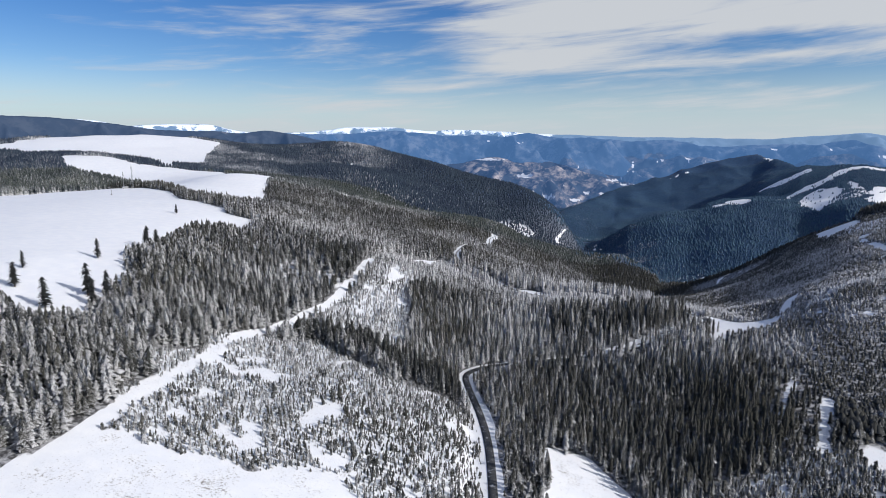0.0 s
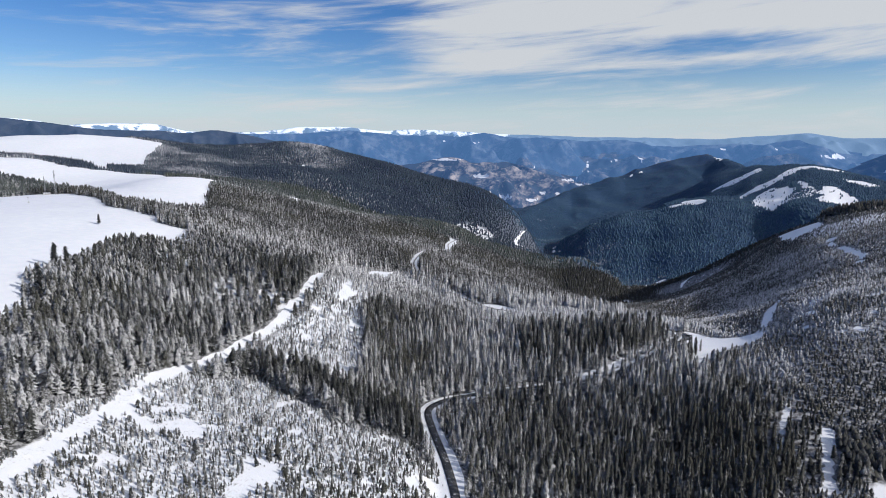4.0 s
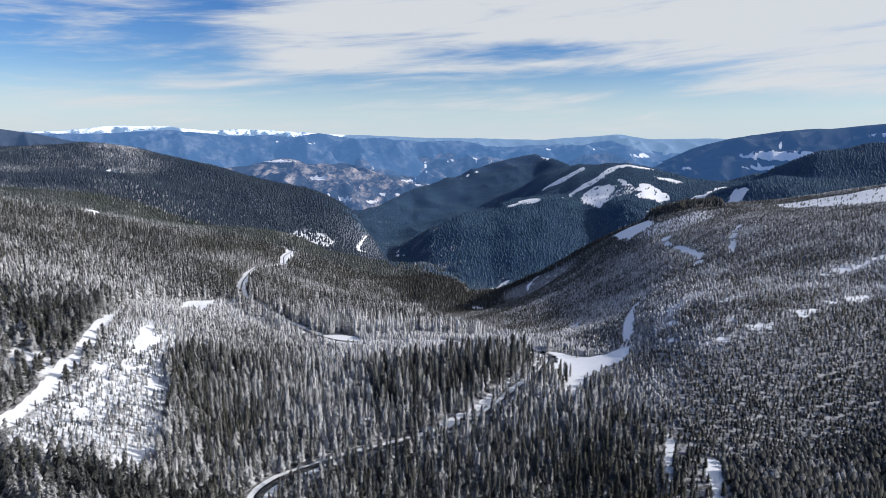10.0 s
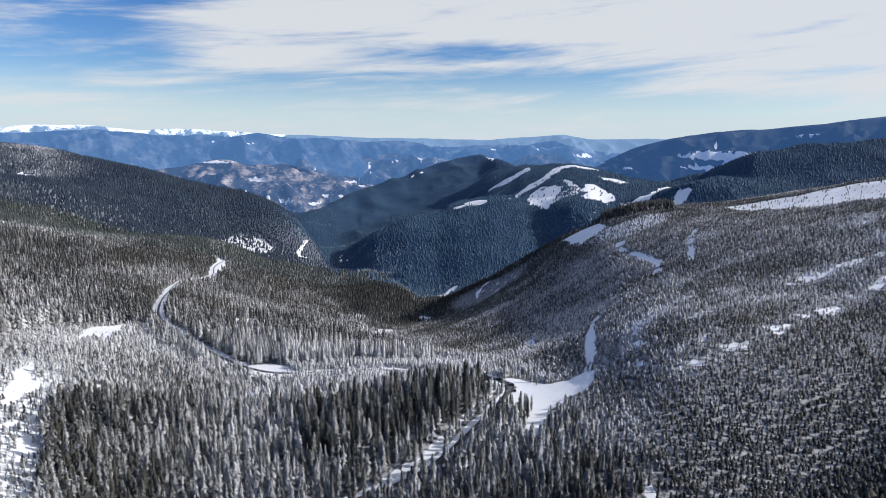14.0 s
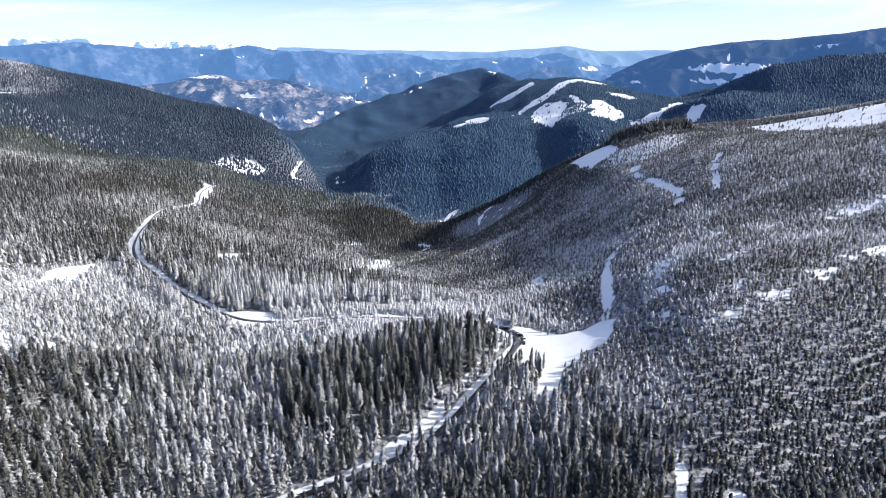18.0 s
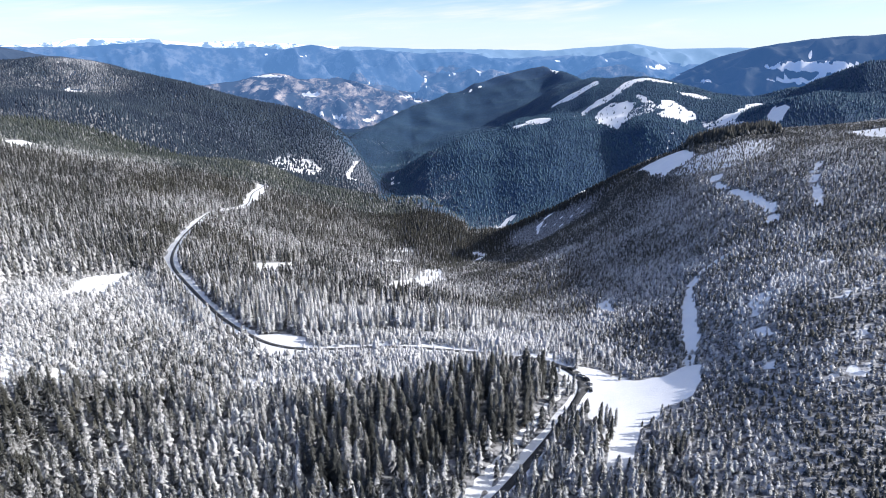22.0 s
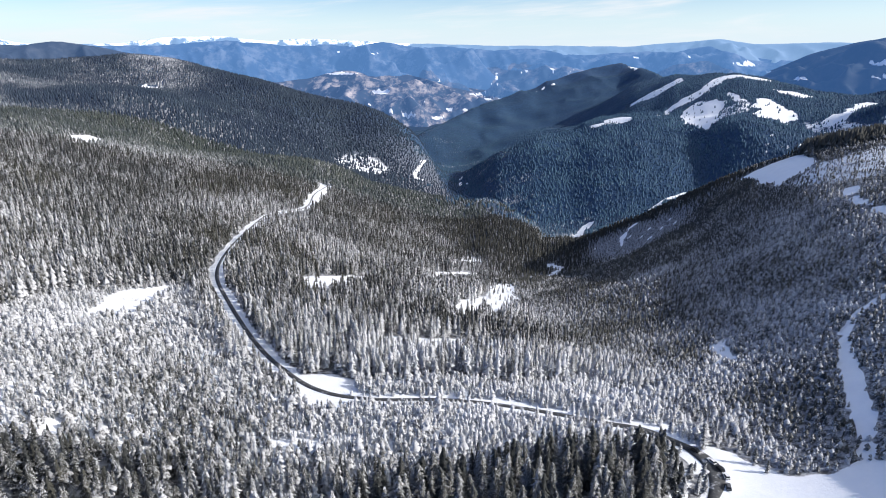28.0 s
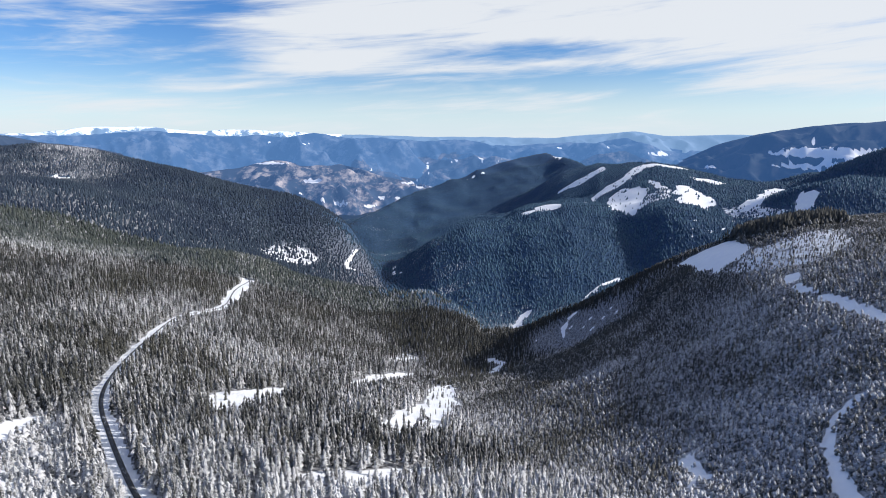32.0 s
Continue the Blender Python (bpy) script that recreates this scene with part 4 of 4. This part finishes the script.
def plant(label, shapes, step, lo, hi, seed, name, material, sapling=False, slope=False, hazy=False, behind=False):
    x, y, young, rng = scatter(step, lo, hi, seed, behind)
    out = young > 0.5 if not sapling else young < 0.5
    low_woods = (x > 225) & (y > 330) & (y < 1000)
    out |= (low_woods != slope) & (hi < 1000) & (not behind)
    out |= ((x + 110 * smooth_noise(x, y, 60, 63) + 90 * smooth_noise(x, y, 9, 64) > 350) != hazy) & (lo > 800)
    out |= inside(x, y, GROVE, 1, 0) > 0.5
    if sapling:
        west = inside(x, y, {k: YOUNG[k] for k in ("brush_west", "brush_up")}, 5)
        out |= 0.7 * smooth_noise(x, y, 19, 43) + 0.7 * smooth_noise(x, y, 7.5, 44) + 0.3 * smooth_noise(x, y, 3.5, 46) > 0.85 - 0.34 * west
    else:
        # gaps between the trees, most of all in the old western woods
        old = np.clip((-30 - x) / 60, 0, 1) * np.clip((800 - y) / 150, 0, 1)
        out |= (0.6 * smooth_noise(x, y, 15, 47) + 0.6 * smooth_noise(x, y, 6, 48) > 0.95 - 0.45 * old) & (not slope)
    x, y = x[~out], y[~out]
    west = inside(x, y, {k: YOUNG[k] for k in ("brush_west", "brush_up")}, 5)
    high = rng.uniform(2.2, 5.8, len(x)) * (1 + 0.6 * (rng.uniform(0, 1, len(x)) > 0.93)) * (1 - 0.42 * west * rng.uniform(0.2, 1.6, len(x))) if sapling else tallness(x, y) * rng.uniform(0.6, 1.2, len(x))
    if lo > 800 and not hazy:
        high = high * (1 - 0.45 * np.clip((x - 60) / 280, 0, 1))
    if hazy:
        high = rng.uniform(3.5, 8.5, len(x)) * (1 - 0.4 * np.clip((np.hypot(x, y) - 2300) / 800, 0, 1))
    frost = frost_of(x, y) + rng.uniform(-0.11, 0.11, len(x)) * (1 - 0.5 * (lo > 800))
    # the shade of the needles differs from tree to tree and from stand to stand
    tone = np.clip(0.7 * rng.uniform(0, 1, len(x)) ** 2 + 0.15 + 0.35 * smooth_noise(x, y, 70, 61) + 0.25 * smooth_noise(x, y, 22, 62), 0, 1)
    wide = rng.uniform(0.8, 1.2, len(x)) * np.clip(17 / high, 0.9, 1.9) * (1.0 if slope or sapling or lo > 800 else 0.86 + 0.3 * np.clip((-40 - x) / 60, 0, 1) * np.clip((800 - y) / 100, 0, 1))
    ob = stand(name, shapes, x, y, built_ground(x, y) - 0.3, high, wide, frost, tone, material, 0.08 if slope else 0.2)
    return tagged(ob, label, "forest", kind="stuff")


NEAR_SHAPES = [spruce_shape(9, 7, s) for s in range(8)]
MID_SHAPES = [spruce_shape(4, 5, s) for s in range(10, 18)]
LOW_SHAPES = [spruce_shape(2, 5, s, 1.35, (0.75, 1.05)) for s in range(20, 27)]
FAR_SHAPES = [far_shape(s) for s in range(5)]
BUSH_SHAPES = [spruce_shape(3, 6, s, 1.25, (0.45, 0.8)) for s in range(30, 33)]
FARTHEST_SHAPES = [far_shape(s, ((1.0, 0.02, 0.2),), 4) for s in range(5)]
plant("dense spruce forest under fresh snow", NEAR_SHAPES, 3.9, 0, 310, 51, "spruce_forest_near", MAT_SPRUCE)
plant("snow-dusted spruce forest on the slopes", MID_SHAPES, 4.1, 310, 900, 52, "spruce_forest", MAT_SPRUCE)
plant("low dense spruces dusted with snow on the long slope", LOW_SHAPES, 2.6, 0, 900, 56, "slope_spruces", MAT_SLOPE_SPRUCE, slope=True)
plant("young spruces thick with frost and snow", MID_SHAPES[:5] + BUSH_SHAPES, 2.0, 0, 600, 54, "young_spruces", MAT_SPRUCE, True)
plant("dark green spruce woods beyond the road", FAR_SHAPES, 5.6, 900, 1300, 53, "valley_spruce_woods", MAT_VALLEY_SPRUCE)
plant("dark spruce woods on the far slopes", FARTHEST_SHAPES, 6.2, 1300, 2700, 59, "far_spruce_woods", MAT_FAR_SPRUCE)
# these woods carry their haze in the needle colour
plant("spruce woods on the farthest slopes, tinted haze blue", FARTHEST_SHAPES, 6.4, 900, 3400, 57, "farthest_spruce_woods", MAT_HAZE_TINTED_SPRUCE, hazy=True)
plant("snowy spruce forest round the start of the flight", FAR_SHAPES, 6.0, 0, 420, 58, "spruce_forest_south", MAT_SPRUCE, behind=True)


# ---- single things ----
def part(name, bm, material, parent, label=""):
    """Links a bmesh as one mesh under a thing or under a part."""
    me = bpy.data.meshes.new(name)
    bm.to_mesh(me)
    bm.free()
    me.materials.append(material)
    ob = new(name, me)
    ob.parent = parent
    return tagged(ob, label)


def box(sx, sy, sz, at=(0, 0, 0), bevel=0.0):
    bm = bmesh.new()
    bmesh.ops.create_cube(bm, size=1.0, matrix=Matrix.Translation(at) @ Matrix.Diagonal((sx, sy, sz, 1)))
    if bevel:
        bmesh.ops.bevel(bm, geom=bm.edges[:], offset=bevel, segments=2, affect="EDGES", profile=0.6)
    return bm


def rod(a, b, r, sides=6):
    """A round bar from a to b."""
    bm = bmesh.new()
    a, b = Vector(a), Vector(b)
    turn = (b - a).to_track_quat("Z", "Y").to_matrix().to_4x4()
    bmesh.ops.create_cone(bm, cap_ends=True, segments=sides, radius1=r, radius2=r, depth=(b - a).length, matrix=Matrix.Translation((a + b) / 2) @ turn)
    return bm


def level(x, y):
    return float(built_ground(np.array([float(x)]), np.array([float(y)]))[0])


STEM_V = np.array([(math.cos(k * 1.2566) * r, math.sin(k * 1.2566) * r, z) for z, r in ((-0.02, 0.016), (0.45, 0.010), (0.95, 0.003)) for k in range(5)])
STEM_F = np.array([t for ring in (0, 5) for k in range(5) for t in ((ring + k, ring + (k + 1) % 5, ring + 5 + k), (ring + (k + 1) % 5, ring + 5 + (k + 1) % 5, ring + 5 + k))])
STEM = tri_mesh("trunk", STEM_V, STEM_F, MAT_BARK)
CROWNS = [tri_mesh("crown", *spruce_shape(14, 10, 70 + s), MAT_SPRUCE_ONE) for s in range(8)]
MAT_DARK_SPRUCE = spruce_material("bare_spruce", scale=1.4, single=False)
DARK_CROWNS = [tri_mesh("crown", *spruce_shape(14, 10, 90 + s), MAT_DARK_SPRUCE) for s in range(3)]


def spruce_tree(x, y, high, wide, turn, crown, label, group):
    """One spruce: a stem and its crown of branches."""
    tree = new("spruce_tree")
    tree.matrix_world = Matrix.Translation((x, y, level(x, y) - 0.1)) @ Matrix.Rotation(turn, 4, "Z") @ Matrix.Diagonal((high * wide, high * wide, high, 1))
    for name, me in (("trunk", STEM), ("crown", crown)):
        ob = new(name, me)
        ob.parent = tree
    return tagged(tree, label, "tree", group)


def grove():
    rng = np.random.RandomState(77)
    gx, gy = np.meshgrid(np.arange(58, 184, 5.0), np.arange(478, 548, 5.0))
    x, y = (gx + rng.uniform(-2.2, 2.2, gx.shape)).ravel(), (gy + rng.uniform(-2.2, 2.2, gy.shape)).ravel()
    m = (inside(x, y, GROVE, 1, 0) > 0.5) & (openness(x, y) < 0.5)
    x, y = x[m], y[m]
    for px, py in zip(x, y):
        high = rng.uniform(12, 20)
        label = "tall snow-dusted spruce in the grove by the road bend" if high > 16 else "slender snow-dusted spruce in the grove by the road bend"
        spruce_tree(px, py, high, rng.uniform(0.95, 1.3), rng.uniform(0, 6), CROWNS[rng.randint(8)], label, "spruces of the grove")


grove()
for x, y, high in ((-326, 399, 13), (-302, 447, 16), (-264, 440, 20), (-293, 502, 21), (-288, 508, 18), (-363, 688, 11), (-458, 867, 10), (-262, 374, 22), (-253, 381, 17), (-270, 345, 20), (-306, 366, 17), (-251, 362, 19), (-300, 512, 16)):
    spruce_tree(x, y, high, 1.55, x, DARK_CROWNS[abs(x) % 3], "dark spruce standing alone on the snow field", "lone spruces on the snow field")
for x, y, high in ((183, 486, 12), (186, 490, 14), (190, 492, 11), (188, 486, 13), (193, 489, 10), (181, 482, 12), (186, 481, 13)):
    spruce_tree(x, y, high, 0.9, x + y, CROWNS[(x + y) % 8], "thin frosted spruce between the road and the clearing", "spruces beside the clearing")

MAT_STEEL = plain("galvanised_steel", (0.32, 0.33, 0.35), 0.5, 0.6, 3)
MAT_DARK_STEEL = plain("dark_steel", (0.10, 0.10, 0.11), 0.6, 0.3, 3)
MAT_WALL = plain("hut_wall", (0.42, 0.43, 0.45), 0.8, 0.0, 2)
MAT_ROOF_SNOW = plain("roof_snow", (0.84, 0.86, 0.9), 0.7, 0.0, 1, 0.04)
MAT_GLASS = plain("car_glass", (0.015, 0.018, 0.022), 0.12, 0.0, 5, 0.1)
MAT_TYRE = plain("rubber_tyre", (0.018, 0.018, 0.019), 0.85, 0.0, 9)
MAT_RIM = plain("alloy_rim", (0.45, 0.46, 0.48), 0.35, 0.8, 9)
MAT_BLACK_PAINT = plain("black_car_paint", (0.02, 0.02, 0.024), 0.28, 0.1, 4)
MAT_WHITE_PAINT = plain("white_car_paint", (0.7, 0.71, 0.73), 0.32, 0.0, 4, 0.06)
MAT_GREY_PAINT = plain("grey_car_paint", (0.12, 0.125, 0.135), 0.3, 0.3, 4)
MAT_LAMP = plain("lamp_glass", (0.55, 0.56, 0.58), 0.15, 0.0, 9, 0.1)
MAT_RED_LAMP = plain("red_lamp_glass", (0.35, 0.02, 0.02), 0.2, 0.0, 9, 0.1)
MAT_WOOD = plain("weathered_wood", (0.18, 0.14, 0.11), 0.85, 0.0, 3)


def lattice_mast(x, y, high, half, label):
    """A three-legged lattice mast with antennas near its top."""
    mast = tagged(new("lattice_mast"), label, "mast")
    mast.matrix_world = Matrix.Translation((x, y, level(x, y) - 0.2))
    legs = [(math.cos(a), math.sin(a)) for a in (0.3, 2.394, 4.489)]
    taper = lambda z: half * (1 - 0.65 * z / high)
    for cx, cy in legs:
        part("leg", rod((cx * taper(0), cy * taper(0), 0), (cx * taper(high), cy * taper(high), high), 0.16), MAT_STEEL, mast)
    bays = 12
    for k in range(bays):
        z0, z1 = high * k / bays, high * (k + 1) / bays
        for i in range(3):
            a, b = legs[i], legs[(i + 1) % 3]
            p, q = (z0, z1) if k % 2 else (z1, z0)
            part("brace", rod((a[0] * taper(p), a[1] * taper(p), p), (b[0] * taper(q), b[1] * taper(q), q), 0.07, 4), MAT_STEEL, mast)
    part("spike", rod((0, 0, high), (0, 0, high + 3.5), 0.08), MAT_STEEL, mast)
    for i, z in enumerate((0.8, 0.87, 0.94)):
        a = legs[i]
        part("antenna", box(0.5, 0.35, 2.2, (a[0] * (taper(high * z) + 0.5), a[1] * (taper(high * z) + 0.5), high * z), 0.06), MAT_WALL, mast, "pale panel antenna")
    part("footing", box(half * 3.2, half * 3.2, 0.6, (0, 0, 0.15), 0.05), MAT_WALL, mast, "concrete footing")
    return mast


lattice_mast(-581, 965, 36, 1.5, "tall grey lattice mast on the snowy crest")
lattice_mast(-592, 958, 27, 0.9, "slim grey lattice mast beside the taller one")


def equipment_hut(x, y, turn):
    hut = tagged(new("equipment_hut"), "small grey hut with snow on its roof at the mast's foot", "hut")
    hut.matrix_world = Matrix.Translation((x, y, level(x, y) - 0.2)) @ Matrix.Rotation(turn, 4, "Z")
    part("wall", box(9, 4.5, 2.9, (0, 0, 1.45), 0.05), MAT_WALL, hut)
    part("roof", box(9.7, 5.2, 0.22, (0, 0, 3.0), 0.04), MAT_DARK_STEEL, hut, "dark flat roof")
    part("roof_snow", box(9.4, 5.0, 0.35, (0, 0, 3.28), 0.12), MAT_ROOF_SNOW, hut, "thick snow layer")
    part("door", box(1.0, 0.08, 2.1, (-2, -2.28, 1.1), 0.02), MAT_DARK_STEEL, hut, "dark steel door")
    for k in (0.8, 2.6):
        part("window", box(0.9, 0.06, 0.7, (k, -2.27, 1.7), 0.01), MAT_GLASS, hut)
    return hut


equipment_hut(-586, 952, 0.5)


def snow_pole(x, y):
    pole = tagged(new("trail_pole"), "thin dark trail pole with a crossbar in the snow", "pole")
    pole.matrix_world = Matrix.Translation((x, y, level(x, y) - 0.3))
    part("post", rod((0, 0, 0), (0, 0, 8), 0.16), MAT_WOOD, pole)
    part("crossbar", rod((-1.2, 0, 6.8), (1.2, 0, 6.8), 0.1), MAT_WOOD, pole)
    part("base", box(2.4, 1.8, 0.5, (0, 0, 0.3), 0.1), MAT_WOOD, pole)


snow_pole(-539, 841)


def car(x, y, heading, paint, label, tall=1.45, length=4.3):
    """A parked car; its nose points along +x before it is turned."""
    ob = tagged(new("car"), label, "car", "cars parked in the lay-by")
    z = car_level(x, y)
    ob.matrix_world = Matrix.Translation((x, y, z)) @ Matrix.Rotation(radians(heading), 4, "Z")
    w, l = 1.76, length
    bm = bmesh.new()
    rows = [(-l / 2, 0.35, 0.72), (-l / 2 + 0.08, 0.28, 0.86), (-l / 4, 0.26, 0.9), (l * 0.22, 0.26, 0.88), (l * 0.42, 0.28, 0.74), (l / 2, 0.34, 0.6)]
    rings = []
    for px, lo, hi in rows:
        s = 0.9 if abs(px) > l * 0.45 else 1.0
        rings.append([bm.verts.new((px, sy * w / 2 * s * k, pz)) for sy, k, pz in ((-1, 0.94, lo), (-1, 1, (lo + hi) / 2), (-1, 0.93, hi), (1, 0.93, hi), (1, 1, (lo + hi) / 2), (1, 0.94, lo))])
    for a, b in zip(rings, rings[1:]):
        for k in range(6):
            bm.faces.new((a[k], a[(k + 1) % 6], b[(k + 1) % 6], b[k]))
    bm.faces.new(rings[0][::-1]), bm.faces.new(rings[-1])
    bmesh.ops.recalc_face_normals(bm, faces=bm.faces[:])
    body = part("body", bm, paint, ob)
    bm = bmesh.new()
    lower = [(-l * 0.46, 0.86), (l * 0.2, 0.86)]
    low = [bm.verts.new((px, sy * w * 0.45, pz)) for px, pz in lower for sy in (-1, 1)]
    up = [bm.verts.new((px, sy * w * 0.36, tall - 0.05)) for px in (-l * 0.36, l * 0.04) for sy in (-1, 1)]
    for f in ((0, 2, 6, 4), (1, 5, 7, 3), (0, 4, 5, 1), (2, 3, 7, 6), (4, 6, 7, 5), (0, 1, 3, 2)):
        vs = low + up
        bm.faces.new([vs[k] for k in f])
    bmesh.ops.recalc_face_normals(bm, faces=bm.faces[:])
    part("windows", bm, MAT_GLASS, ob, "dark glass")
    part("roof", box(l * 0.42, w * 0.74, 0.07, (-l * 0.16, 0, tall - 0.03), 0.03), paint, ob)
    for sx in (-0.3, 0.3):
        for sy in (-1, 1):
            wheel = part("wheel", rod((l * sx, sy * 0.70, 0.31), (l * sx, sy * 0.88, 0.31), 0.31, 14), MAT_TYRE, ob)
            part("rim", rod((l * sx, sy * 0.86, 0.31), (l * sx, sy * 0.895, 0.31), 0.19, 10), MAT_RIM, wheel)
    for sy in (-1, 1):
        part("headlight", box(0.1, 0.36, 0.14, (l * 0.475, sy * 0.58, 0.6), 0.03), MAT_LAMP, ob)
        part("tail_light", box(0.08, 0.3, 0.16, (-l * 0.485, sy * 0.6, 0.7), 0.03), MAT_RED_LAMP, ob)
        part("side_mirror", box(0.12, 0.18, 0.12, (l * 0.16, sy * 0.93, 0.93), 0.03), paint, ob)
    part("front_bumper", box(0.12, w * 0.86, 0.2, (l * 0.49, 0, 0.38), 0.04), MAT_TYRE, ob)
    part("rear_bumper", box(0.12, w * 0.86, 0.2, (-l * 0.49, 0, 0.42), 0.04), MAT_TYRE, ob)
    return ob


def car_level(x, y):
    d, i = line_distance(np.array([float(x)]), np.array([float(y)]), ROAD_LINE)
    return float(ROAD_LEVEL[i[0]]) + 0.03


car(199.6, 546.5, 120, MAT_BLACK_PAINT, "black estate car parked at the snowy roadside", 1.6, 4.6)
car(202.2, 538.0, 100, MAT_WHITE_PAINT, "white car with snow on it, parked in the lay-by")
car(202.8, 533.4, 95, MAT_BLACK_PAINT, "black car parked in the lay-by behind the white one")
car(202.3, 528.6, 80, MAT_WHITE_PAINT, "small white hatchback parked in the lay-by", 1.5, 3.8)
car(199.4, 522.8, 65, MAT_GREY_PAINT, "dark grey car parked at the end of the lay-by")


def guardrail():
    """Posts and a beam along the outer side of the bend, capped with snow."""
    rail = tagged(new("guardrail"), "low roadside guardrail capped with snow on the bend", "guardrail")
    line = spline([(-6, 446), (2, 449.5), (14, 452.5), (30, 454.5), (48, 456.5)], 2.0)
    z = [car_level(px, py) for px, py in line]
    for k in range(0, len(line) - 1):
        (ax, ay), (bx, by) = line[k], line[k + 1]
        part("post", rod((ax, ay, z[k] - 0.5), (ax, ay, z[k] + 0.75), 0.07), MAT_STEEL, rail)
        mid = Vector(((ax + bx) / 2, (ay + by) / 2, (z[k] + z[k + 1]) / 2 + 0.62))
        turn = Matrix.Rotation(math.atan2(by - ay, bx - ax), 4, "Z")
        n = math.hypot(bx - ax, by - ay) + 0.05
        bm = box(n, 0.1, 0.34, (0, 0, 0), 0.03)
        bm.transform(Matrix.Translation(mid) @ turn)
        part("beam", bm, MAT_STEEL, rail)
        bm = box(n, 0.34, 0.2, (0, 0, 0.26), 0.07)
        bm.transform(Matrix.Translation(mid) @ turn)
        part("snow_cap", bm, MAT_ROOF_SNOW, rail, "ridge of settled snow")


guardrail()
